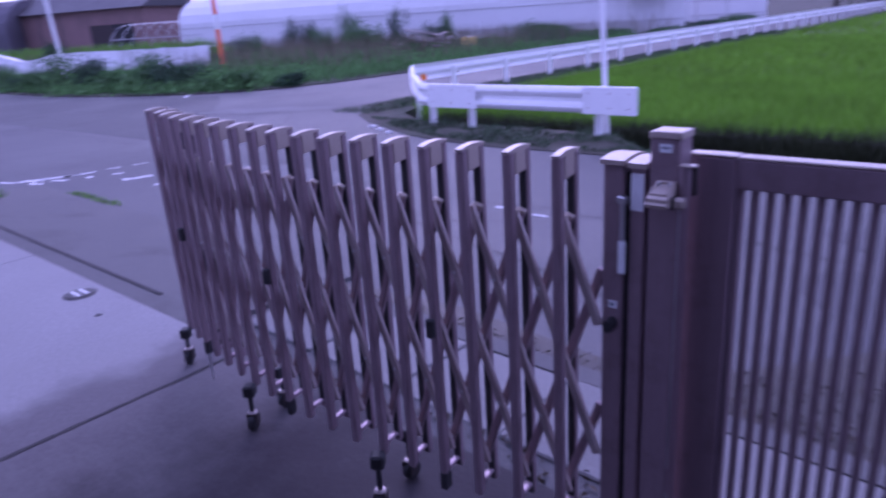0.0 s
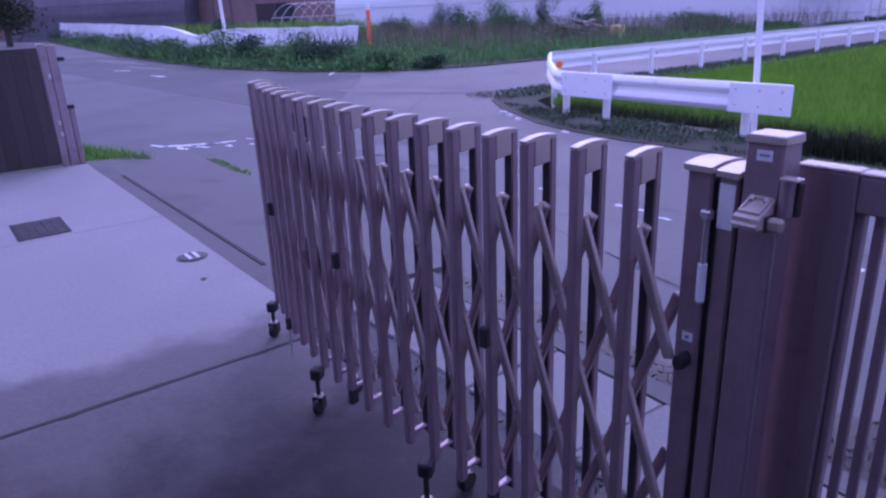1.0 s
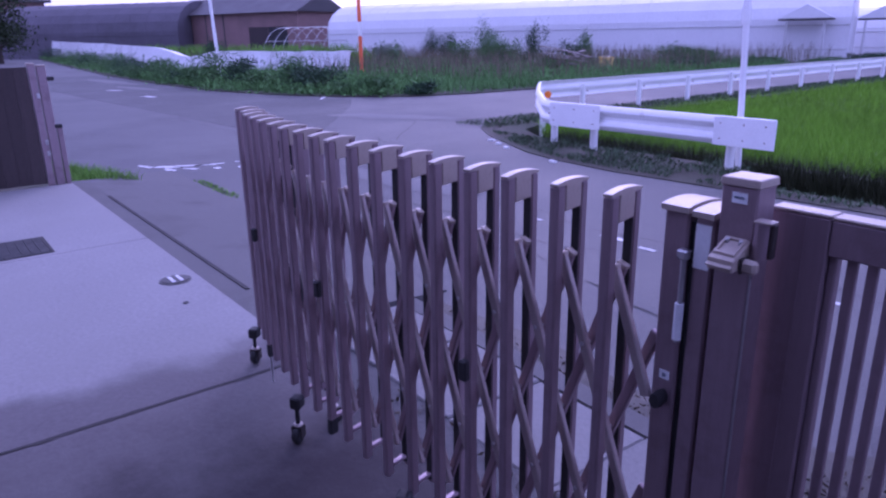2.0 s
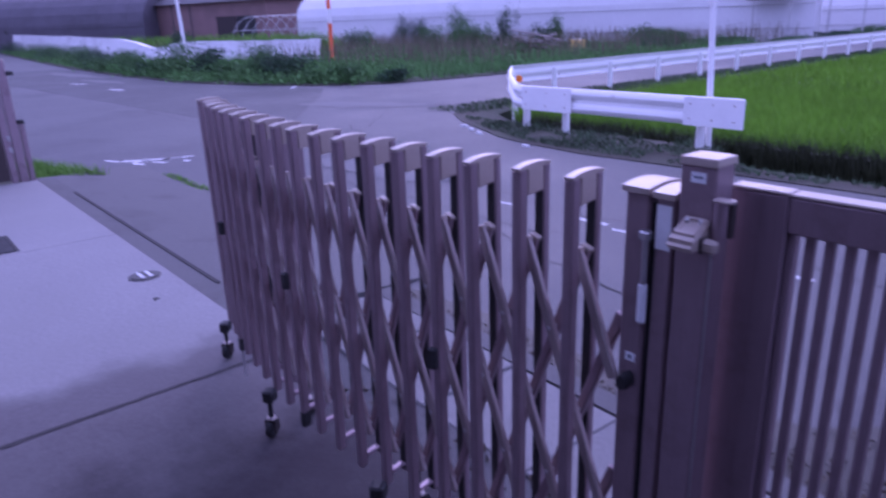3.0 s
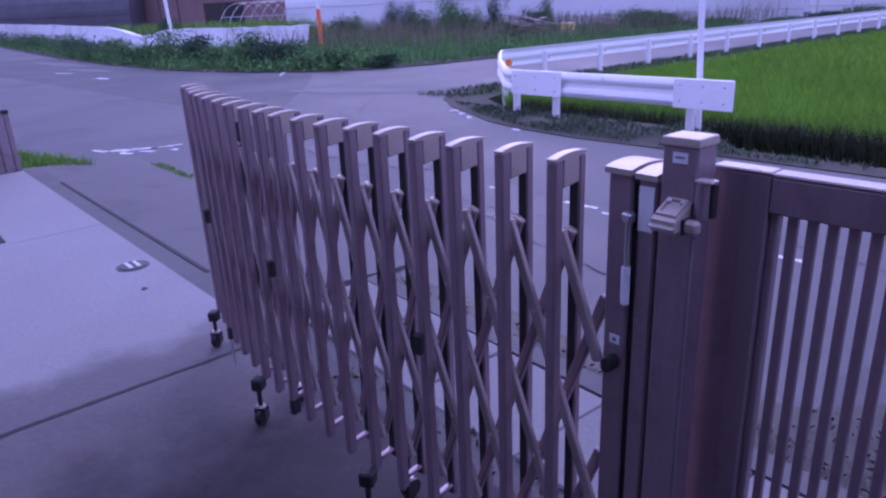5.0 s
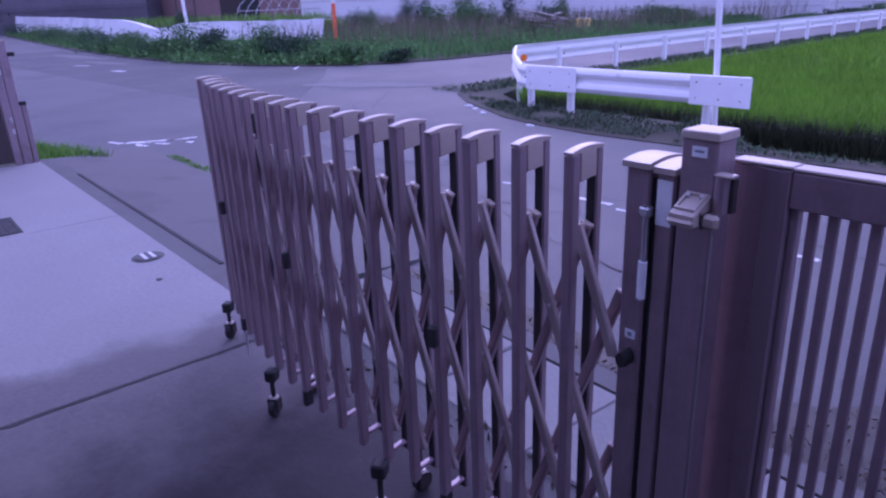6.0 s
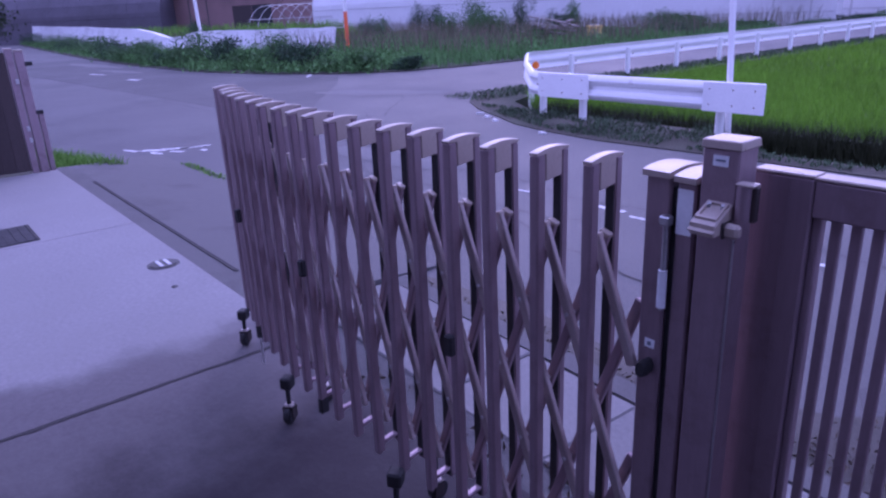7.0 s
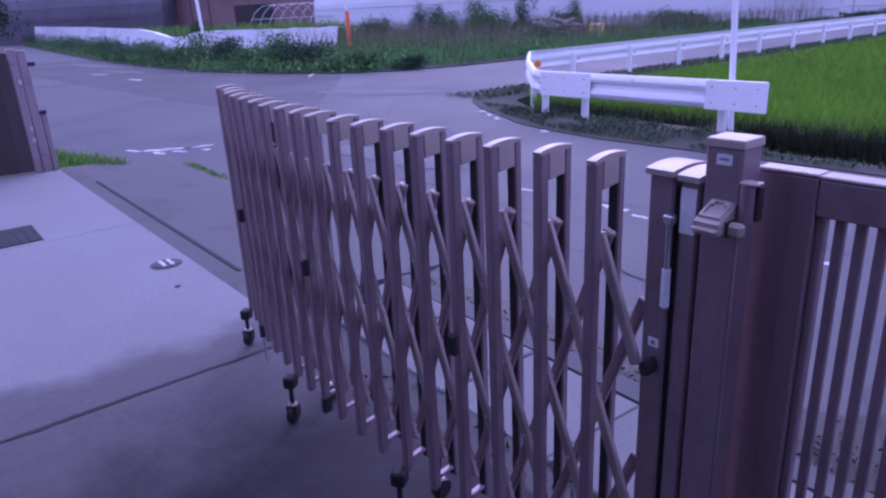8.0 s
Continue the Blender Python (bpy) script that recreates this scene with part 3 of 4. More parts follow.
# ---- the other leaf, folded back at the far side of the driveway ----
leaf = thing("folded_gate_leaf", "dark brown gate leaf folded back beside weathered posts", "gate", (-8.22, 1.3, 0))
for i in range(11):
    part("board", box(-0.02, 0.02, -0.0635, 0.0635, 0.012, 1.245, 0.002), WOOD_DARK, leaf, at=pose(0.002 * (i % 2), -1.22 + 0.128 * i, 0))
for z in (0.22, 1.08):
    part("rail", box(-0.055, -0.02, -1.3, 0.12, z - 0.035, z + 0.035, 0.004), WOOD_DARK, leaf)
for y, h, w in ((0.165, 1.27, 0.034), (0.255, 1.25, 0.042)):
    body = part("post", box(-0.04, 0.04, y - w, y + w, -0.1, h, 0.006), BROWN, leaf, "weathered brown post")
    part("cap", box(-0.044, 0.044, y - w - 0.004, y + w + 0.004, h, h + 0.015, 0.004), TAN, body, "tan cap")
part("short_post", box(-0.03, 0.03, 0.31, 0.36, -0.2, 0.62, 0.005), BROWN, leaf, "short weathered post")
for z in (0.62, 1.12):
    part("bracket", box(-0.02, 0.05, 0.29, 0.36, z - 0.02, z + 0.02, 0.004), BLACK, leaf, "black bracket")
for z in (0.34, 0.46, 0.95):
    part("fitting", box(0.04, 0.058, 0.17, 0.2, z - 0.025, z + 0.025, 0.004), STEEL, leaf, "pale steel fitting")

# ---- fittings let into the driveway ----
cover = thing("drain_cover", "dark square iron drain cover in the concrete", "drain cover", (-5.58, 0.83, 0))
part("frame", box(-0.27, 0.27, -0.18, 0.18, -0.05, 0.003, 0.002), DIRT_LINE, cover, "dark iron frame")
part("plate", box(-0.255, 0.255, -0.165, 0.165, -0.03, 0.007, 0.002), BLACK, cover, "black iron plate")
for i in range(6):
    part("rib", box(-0.24, 0.24, -0.004, 0.004, 0.006, 0.010), BLACK, cover, at=(0, -0.145 + 0.06 * i, 0))
hatch = thing("stopcock_cover", "small round metal cover in the driveway", "drain cover", (-4.08, 1.5, 0))
part("ring", rod((0, 0, -0.03), (0, 0, 0.003), 0.1, seg=24), CONCRETE_OLD, hatch, "stained iron ring")
part("lid", rod((0, 0, -0.02), (0, 0, 0.009), 0.082, seg=24), CONCRETE_OLD, hatch, "worn grey lid")
for y in (-0.025, 0.025):
    part("bar", box(-0.06, 0.06, y - 0.012, y + 0.012, 0.008, 0.014, 0.002), STEEL, hatch, "bright worn bar")
stud = thing("bolt_socket", "small dark bolt hole in the concrete", "socket", (-3.63, 1.42, 0))
part("socket", rod((0, 0, -0.02), (0, 0, 0.004), 0.018, seg=12), BLACK, stud)

# ---- worn paint on the road ----
marks = tagged(new("road_marking"), "worn broken white paint on the asphalt", kind="structure")
rng = random.Random(4)


def paint(x, y, length, width, turn):
    bm = bmesh.new()
    n = 7
    ring = []
    for s in (1, -1):
        for j in range(n):
            u = -0.5 + j / (n - 1)
            ring.append((s * u * length, s * width * 0.5 * rng.uniform(0.45, 1.1)))
    face = bm.faces.new([bm.verts.new((a, b, 0)) for a, b in ring])
    bmesh.ops.triangulate(bm, faces=[face])
    part("paint_patch", bm, PAINT_MARK, marks, at=pose(x, y, ROAD + 0.004, 0, 0, turn))


for x, y, l, w, a in ((-9.8, 2.86, 0.3, 0.1, 20), (-9.55, 3.1, 0.35, 0.14, 50), (-9.3, 3.05, 0.25, 0.1, 10), (-9.45, 3.35, 0.4, 0.14, 60), (-9.35, 3.55, 0.3, 0.1, 70),
                      (-9.2, 3.3, 0.22, 0.09, 30), (-9.33, 3.72, 0.2, 0.09, 78), (-9.3, 4.05, 0.16, 0.08, 60), (-9.22, 4.4, 0.22, 0.05, 80), (-9.2, 4.8, 0.18, 0.05, 80), (-9.0, 3.6, 0.12, 0.1, 20), (-8.85, 3.9, 0.14, 0.08, 50), (-8.3, 3.9, 0.35, 0.15, 70), (-7.6, 3.9, 0.25, 0.1, 60),
                      (-3.25, 4.95, 0.34, 0.08, 3), (-2.9, 4.89, 0.16, 0.05, 3), (-1.42, 4.82, 0.16, 0.07, 3), (-4.2, 4.9, 0.2, 0.05, 5), (-5.6, 4.95, 0.3, 0.05, 2), (-22.9, 6.6, 0.7, 0.25, 10),
                      (-27, 6.5, 0.7, 0.2, 30), (-18.2, 10.2, 0.9, 0.1, -36)):
    paint(x, y, l, w, a)
structure("road_patch", slab([(-10.2, 5.6), (-14.5, 5.5), (-40, 4.2), (-40, 8.7), (-24.6, 8.6), (-20, 9.3), (-17.2, 10.6), (-15.4, 9.5)], ROAD + 0.003, ROAD - 0.1), ASPHALT_DARK,
          "darker resurfaced stretch of asphalt")

# ---- the white guardrail ----
WAVE = [(0.0, 0.175), (0.028, 0.172), (0.06, 0.135), (0.075, 0.10), (0.06, 0.062), (0.016, 0.03), (0.012, 0.0), (0.016, -0.03), (0.06, -0.062), (0.075, -0.10),
        (0.06, -0.135), (0.028, -0.172), (0.0, -0.175)]
BEAM = WAVE + [(u - 0.006, v * 0.985) for u, v in WAVE[::-1]]
RAILTOP = 0.495
rail = thing("guardrail", "white painted steel guardrail bending round the junction, chipped", "guardrail", (-7.2, 8.35, ROAD))
RB = Matrix.Translation(-rail.matrix_world.translation)
ZC = RAILTOP - 0.175


def rail_beam(path):
    return part("beam", sweep(BEAM, path), RAIL_WHITE, rail, at=RB)


def rail_post(x, y, turn=0.0, top=0.44):
    bm = rod((0, 0, -0.5), (0, 0, top - ROAD), 0.057, seg=14)
    body = part("post", bm, RAIL_WHITE, rail, at=RB @ pose(x, y, ROAD, 0, 0, turn), smooth=True)
    part("bolt", rod((0, -0.14, 0.5), (0, -0.115, 0.5), 0.014, seg=8), RUST, body, "rusty bolt")
    return body


near = [(-3.68, 8.33, ZC), (-5.2, 8.33, ZC), (-6.9, 8.33, ZC)]
rail_beam(near[::-1])
bend = [(-10.15, 11.6, ZC + 0.05), (-10.2, 11.2, ZC + 0.05), (-10.1, 11.0, ZC + 0.05), (-8.9, 9.75, ZC + 0.01), (-7.5, 8.46, ZC), (-7.25, 8.35, ZC), (-6.9, 8.33, ZC)]
rail_beam(bend)
for i in range(13):
    rail_beam([(-10.15, 11.6 + 4 * i + 4.0, ZC + 0.05), (-10.15, 11.6 + 4 * i, ZC + 0.05)])
for x, y in ((-4.28, 8.45), (-6.48, 8.45), (-7.33, 8.5)):
    rail_post(x, y)
for i in range(26):
    rail_post(-10.02, 12.25 + 2 * i, 90)
rail_post(-8.8, 9.75, 45)
# overlapping end plates, bolted
for x0, x1 in ((-4.42, -3.63), (-7.2, -6.22)):
    plate = part("end_plate", box(x0, x1, 8.238, 8.252, RAILTOP - 0.352, RAILTOP + 0.002, 0.004), RAIL_WHITE, rail, "flat white end plate", at=RB)
    for x in (x0 + 0.09, (x0 + x1) / 2, x1 - 0.12):
        for z in (RAILTOP - 0.08, RAILTOP - 0.27):
            part("bolt", rod((x, 8.239, z), (x, 8.232, z), 0.009, seg=8), RUST, plate, "rusty bolt")
marker = thing("delineator", "orange round reflector on a white rail stem", "reflector", (-7.5, 8.5, ZC + 0.18))
part("stem", rod((0, 0, -0.05), (0, 0, 0.04), 0.015, seg=8), RAIL_WHITE, marker)
part("reflector", rod((0.02, -0.02, 0.075), (-0.01, 0.01, 0.075), 0.055, seg=16), REFLECTOR, marker, "orange reflector disc")

sign = thing("sign_pole", "tall thin white steel pole behind the guardrail", "pole", (-4.24, 8.6, ROAD))
part("pole", rod((0.02, 0, -0.4), (-0.16, 0, 2.9), 0.038, seg=14), WHITE, sign, smooth=True)
part("collar", rod((-0.102, 0, 1.78), (-0.113, 0, 1.98), 0.052, seg=14), WHITE, sign, "white collar", smooth=True)

# ---- snow poles ----
snow = thing("snow_pole", "orange snow pole with a white band in the weeds", "pole", (-26.86, 16.87, ROAD))
part("lower_section", rod((0, 0, -0.3), (0, 0, 1.75), 0.085, seg=12), ORANGE, snow, smooth=True)
part("band", rod((0, 0, 1.75), (0, 0, 2.35), 0.086, seg=12), WHITE, snow, "white band", smooth=True)
part("upper_section", rod((0, 0, 2.35), (0, 0, 3.4), 0.085, seg=12), ORANGE, snow, smooth=True)
pale = thing("marker_pole", "slim white marker pole leaning in the shrubs", "pole", (-29.4, 11.4, ROAD))
part("pole", rod((0, 0, -0.3), (-0.10, -0.1, 3.4), 0.07, seg=12), WHITE, pale, smooth=True)

# ---- white sheeting along the verge ----
bm = bmesh.new()
spine = [Vector(p) for p in ((-28.3, 17.2, 0.9), (-31, 15.2, 0.9), (-35, 13.6, 0.95), (-44, 12.7, 1.15), (-56, 12.7, 1.35), (-78, 13.8, 1.55), (-112, 16.6, 1.8), (-165, 20.5, 2.3))]
cols = []
steps = 110
for s in range(steps + 1):
    u = s / steps * (len(spine) - 1)
    k = min(int(u), len(spine) - 2)
    p = spine[k].lerp(spine[k + 1], u - k)
    sag = 0.42 * math.exp(-((u - 2.45) / 0.28) ** 2)
    top = p.z - sag + 0.05 * noise.noise((s * 0.35, 0, 0))
    col = []
    for j in range(7):
        f = j / 6
        out = 0.35 * f ** 1.5 + 0.09 * noise.noise((s * 0.5, j * 0.9, 3.0))
        col.append(bm.verts.new((p.x + 0.35 * out, p.y - out, top + (ROAD - 0.05 - top) * f)))
    col.insert(0, bm.verts.new((p.x - 0.2, p.y + 0.5, top - 0.06)))
    cols.append(col)
for a, b in zip(cols, cols[1:]):
    for j in range(len(a) - 1):
        bm.faces.new((a[j], a[j + 1], b[j + 1], b[j]))
sheet = part("sheeting", bm, SHEET, smooth=True)
sheet.modifiers.new("thickness", "SOLIDIFY").thickness = 0.02
tagged(sheet, "crumpled white plastic sheeting over a low row", "sheeting")

# ---- planks and the yellow box in the weeds ----
pile = thing("plank_pile", "heap of grey weathered planks in the weeds", "planks", (-22.6, 25.7, ROAD + 0.34))
rng = random.Random(8)
for i in range(12):
    part("plank", box(-1.3, 1.3, -0.1, 0.1, -0.02, 0.02, 0.004), WOOD, pile,
         at=pose(rng.uniform(-0.9, 0.9), rng.uniform(-0.5, 0.5), -0.12 + 0.07 * i, rng.uniform(-6, 6), rng.uniform(-9, 9), 150 + rng.uniform(-40, 40)))
crate = thing("yellow_container", "yellow plastic container standing in the weeds", "container", (-21.6, 27.2, ROAD + 0.03))
bm = box(-0.28, 0.28, -0.22, 0.22, 0.0, 0.62, 0.03)
part("body", bm, YELLOW, crate)
part("rim", box(-0.30, 0.30, -0.24, 0.24, 0.56, 0.61, 0.01), YELLOW, crate)
part("lid", box(-0.2, 0.2, -0.16, 0.16, 0.615, 0.64, 0.01), WHITE, crate, "pale lid")


# ---- the long greenhouse and the buildings behind ----
def tunnel(name, label, at, turn, length, width, eave, ridge, hoops):
    house = thing(name, label, "greenhouse", at, turn=turn)
    n = 10
    arch = [(-width / 2, 0.0), (-width / 2, eave)]
    arch += [(-width / 2 * math.cos(math.pi * j / n), eave + (ridge - eave) * math.sin(math.pi * j / n)) for j in range(1, n)]
    arch += [(width / 2, eave), (width / 2, 0.0)]
    inner = [(u * 0.995, v - 0.02) for u, v in arch[::-1]]
    part("cover", sweep(arch + inner, [(0, 0, 0), (length, 0, 0)]), VINYL, house, "white vinyl film")
    for x in (0.0, length):
        bm = bmesh.new()
        face = bm.faces.new([bm.verts.new((x, -u, v)) for u, v in arch])
        low = bmesh.ops.extrude_face_region(bm, geom=[face])
        bmesh.ops.translate(bm, verts=[v for v in low["geom"] if isinstance(v, bmesh.types.BMVert)], vec=(0.02, 0, 0))
        part("gable", bm, VINYL, house, "white vinyl gable")
    for i in range(hoops + 1):
        x = length * i / hoops
        pts = [(x, -u * 1.004, v * 1.004) for u, v in arch]
        part("hoop", tube(pts, 0.012), VINYL, house)
    for z in (eave * 0.85, eave * 0.3):
        for s in (-1, 1):
            part("side_pipe", rod((0, s * width / 2 * 1.006, z), (length, s * width / 2 * 1.006, z), 0.03, seg=6), STEEL, house)
    return house


tunnel("greenhouse", "long white vinyl greenhouse behind the weeds", (-51.5, 31.5, ROAD), 20, 36, 7, 2.3, 4.2, 20)
side = tunnel("greenhouse", "white vinyl greenhouse with a door hood", (-25.5, 53.5, ROAD), 20, 9, 6, 1.8, 3.2, 6)
for x, y in ((-17.9, 38.6), (-16.7, 45.3)):
    hood = thing("greenhouse_porch", "grey sheet porch in front of the greenhouse", "porch", (x, y, ROAD), turn=20)
    for s in (-1, 1):
        part("post", box(s * 0.9 - 0.05, s * 0.9 + 0.05, -0.05, 0.05, 0, 2.2), STEEL, hood)
    bm = slab([(-1.3, -0.3), (1.3, -0.3), (1.3, 1.0), (-1.3, 1.0)], 2.25, 2.2)
    for v in bm.verts:
        v.co.z += 0.8 * (1 - abs(v.co.x) / 1.3)
    part("roof", box(-1.3, 1.3, -0.3, 1.0, 2.2, 2.3, 0.01), ROOF, hood, "dark grey roof")
    bm = bmesh.new()
    ring = [(-1.3, 2.3), (1.3, 2.3), (0.0, 3.0)]
    a = [bm.verts.new((u, -0.3, v)) for u, v in ring]
    b = [bm.verts.new((u, 1.0, v)) for u, v in ring]
    bm.faces.new(a)
    bm.faces.new(b[::-1])
    for j in range(3):
        bm.faces.new((a[j], b[j], b[(j + 1) % 3], a[(j + 1) % 3]))
    part("hood", bm, VINYL, hood, "pale gable")

# bare greenhouse hoops
bare = thing("bare_tunnel", "bare steel hoops of an uncovered greenhouse", "greenhouse", (-57.5, 27.8, ROAD), turn=20)
for i in range(9):
    pts = [(i * 1.1, -2.6 * math.cos(math.pi * j / 12), 2.6 * math.sin(math.pi * j / 12)) for j in range(13)]
    part("hoop", tube(pts, 0.024), STEEL, bare)
for z, y in ((2.6, 0), (1.5, -2.1), (0.8, -2.48)):
    part("side_pipe", rod((0, y, z), (8.8, y, z), 0.03, seg=5), STEEL, bare)

barn = thing("barn", "rust-brown sheet metal barn with a dark doorway", "barn", (-70, 30.5, ROAD), turn=20)
part("wall", box(-9, 9, -3, 3, 0, 4.2), BARN, barn)
# black panel on the wall paints the shade inside the doorway
part("doorway", box(5.2, 7.6, -3.05, -2.9, 0, 2.8), BLACK, barn, "black panel painting the shaded doorway")
part("door", box(2.6, 5.1, -3.08, -3.005, 0, 2.8), WOOD_DARK, barn, "dark sliding door")
bm = bmesh.new()
ring = [(-3.6, 4.1), (3.6, 4.1), (0, 5.8)]
a = [bm.verts.new((-9.5, u, v)) for u, v in ring]
b = [bm.verts.new((9.5, u, v)) for u, v in ring]
bm.faces.new(a[::-1])
bm.faces.new(b)
for j in range(3):
    bm.faces.new((a[j], a[(j + 1) % 3], b[(j + 1) % 3], b[j]))
part("roof", bm, ROOF, barn, "dark roof")
for i in range(4):
    part("rib", box(-8.8 + 2.6 * i, -8.7 + 2.6 * i, -3.06, -3.0, 0, 4.1), ROOF, barn)
net = tunnel("net_house", "dark netted tunnel beside the barn", (-94, 13.5, ROAD), 37, 23, 9, 2.6, 5.6, 12)
for child in net.children:
    if child.name.split(".")[0] in ("cover", "gable"):
        child.data.materials[0] = NETTING
        child["label"] = "dark netting"
    else:
        child.data.materials[0] = NETTING
hut = thing("house", "old house with a brown wall far behind", "house", (-108, 11.5, ROAD), turn=20)
part("wall", box(-6, 6, -4, 4, 0, 6.5), BARN, hut)
part("roof", box(-6.6, 6.6, -4.6, 4.6, 6.5, 6.9), ROOF, hut)

# ---- rice paddy ----
paddy = tagged(new("rice_paddy"), "bright green young rice standing in a paddy", kind="stuff")


def in_paddy(x, y):
    return (x > -9.0) & (y > 9.22) & (x + y > 1.0)


structure("paddy_bed", slab([(40, 9.15), (-7.6, 9.15), (-8.6, 9.9), (-8.9, 11), (-8.9, 120), (40, 120)], -0.22, -0.75), RICE_SHADED, "dense rice stems, shade painted into their dark green")
blades("rice", scatter(120000, -9.2, 1.5, 9.0, 16, -0.5, 11, in_paddy), RICE, 0.5, 0.0085, 0.45, paddy, 21)
blades("rice", scatter(60000, -9.2, 2.5, 16, 30, -0.5, 12, in_paddy), RICE, 0.52, 0.018, 0.4, paddy, 22)
blades("rice", scatter(26000, -9.2, 6, 30, 70, -0.6, 13, in_paddy), RICE, 0.66, 0.05, 0.4, paddy, 23)

# front row of stems, darkened to paint the shade at the paddy edge
blades("lower_stems", scatter(9000, -8.0, 1.5, 8.95, 9.25, -0.68, 14), RICE_SHADED, 0.62, 0.016, 0.3, paddy, 24)

# ---- weeds of the verges ----
def clumps(x, y):
    return np.sin(3.1 * x + 1.7 * np.sin(2.3 * y)) + np.sin(4.3 * y - 2.2 * x) + np.sin(9 * x + 5 * y) * 0.6 > -1.1


weeds = tagged(new("roadside_weeds"), "unkempt green and dry weeds along the road", kind="stuff")


def verge_y(x):
    xs, ys = zip(*[(p[0], p[1]) for p in VERGE[5:14][::-1]])
    return np.interp(x, xs, ys)


def in_verge(x, y):
    left = (x < -16.6) & (y > verge_y(x) + 0.15)
    right = (x >= -16.6) & (x < -16.05) & (y > 13.5)
    return (left | right) & (y < 0.42 * x + 58)


blades("verge_grass", scatter(52000, -36, -16, 9, 34, ROAD + 0.02, 31, in_verge), WEED, 0.38, 0.022, 0.5, weeds, 41)
blades("verge_grass", scatter(46000, -95, -30, 9, 44, ROAD + 0.02, 32, in_verge), WEED, 0.45, 0.04, 0.5, weeds, 42)
blades("dry_stems", scatter(9000, -50, -16.5, 14, 42, ROAD + 0.02, 33, lambda x, y: in_verge(x, y) & (y > verge_y(x) + 5)), WEED_DRY, 1.15, 0.02, 0.3, weeds, 43)
blades("island_weeds", scatter(15000, -10.5, 2, 7.3, 8.75, ROAD + 0.02, 34, lambda x, y: clumps(x, y) & (y < np.interp(x, [-4.2, -3.3], [8.75, 7.75])) & (y > np.interp(x, [-9.7, -7.85, -6.36, -5.26, 2], [9.0, 8.0, 7.46, 7.36, 7.44]) + 0.05)),
       WEED_DULL, 0.05, 0.014, 1.0, weeds, 44)
blades("island_weeds", scatter(9000, -10.6, -9.4, 9.0, 36, ROAD + 0.02, 35, lambda x, y: x > -10.5 + 0.0 * y), WEED_DULL, 0.08, 0.018, 0.9, weeds, 45)
blades("kerb_grass", scatter(2600, -10.2, -8.3, 1.7, 2.5, ROAD + 0.05, 36, lambda x, y: (y < 2.42 + 0.33 * (x + 8.3)) & (y > 1.72)), GRASS, 0.17, 0.01, 0.5, weeds, 46)
blades("kerb_grass", scatter(260, -8.2, -7.0, 3.0, 3.12, ROAD, 37), GRASS, 0.045, 0.01, 0.8, weeds, 47)

# shrubs along the road edge
rng = random.Random(12)
nrng = np.random.default_rng(5)


def shrub(x, y, size, tall, seed):
    bush = thing("shrub", "dark green leafy shrub at the road edge", "shrub", (x, y, ROAD), "shrubs along the verge")
    bm = bmesh.new()
    tips = []
    r = random.Random(seed)
    for i in range(9):
        tip = Vector((r.uniform(-0.8, 0.8) * size, r.uniform(-0.6, 0.6) * size, r.uniform(0.35, 1.0) * tall))
        rod((0.1 * tip.x, 0.1 * tip.y, 0), tip, 0.018, 0.006, 5, bm)
        tips.append(tip)
    part("stems", bm, BARK, bush)
    g = np.random.default_rng(seed)
    pts = np.concatenate([np.array(t)[None] + g.normal(size=(150, 3)) * np.array([0.24 * size, 0.24 * size, 0.15 * tall]) for t in tips]
                         + [np.array(t)[None] * 0.55 + g.normal(size=(70, 3)) * np.array([0.3 * size, 0.3 * size, 0.16 * tall]) for t in tips])
    pts[:, 2] = np.abs(pts[:, 2])
    leaves("leaves", pts, SHRUB if seed % 3 else SHRUB_DARK, 0.05, bush, seed)


SPOTS = [(-16.9, 12.75, 0.5, 0.35), (-17.9, 11.8, 0.6, 0.45), (-18.9, 11.3, 0.5, 0.3), (-20.2, 11.0, 0.9, 0.75), (-21.5, 10.9, 0.7, 0.95), (-23.0, 10.3, 0.8, 0.5),
         (-24.2, 10.2, 0.7, 0.85), (-25.6, 9.9, 0.9, 1.05), (-27.0, 9.7, 0.8, 0.7), (-28.8, 9.7, 0.8, 0.45), (-30.5, 9.5, 0.9, 0.8), (-33.5, 9.5, 1.0, 0.7),
         (-37, 9.8, 1.1, 0.8), (-41, 10.1, 1.2, 0.8), (-46, 10.6, 1.3, 0.9), (-52, 11.2, 1.4, 0.8), (-58, 11.7, 1.5, 0.9), (-66, 12.4, 1.6, 0.9), (-76, 13.2, 1.8, 1.0)]
for i, (x, y, s, h) in enumerate(SPOTS):
    shrub(x, y, s, h, 60 + i)
# taller weeds further back
for i in range(16):
    x = -19 - 27 * rng.random()
    y = max(float(verge_y(x)) + 7, 0.42 * x + 34 + 9 * rng.random())
    shrub(x, y, 0.8, rng.uniform(0.7, 1.5) * (1.0 if x < -26 else 0.48), 100 + i)
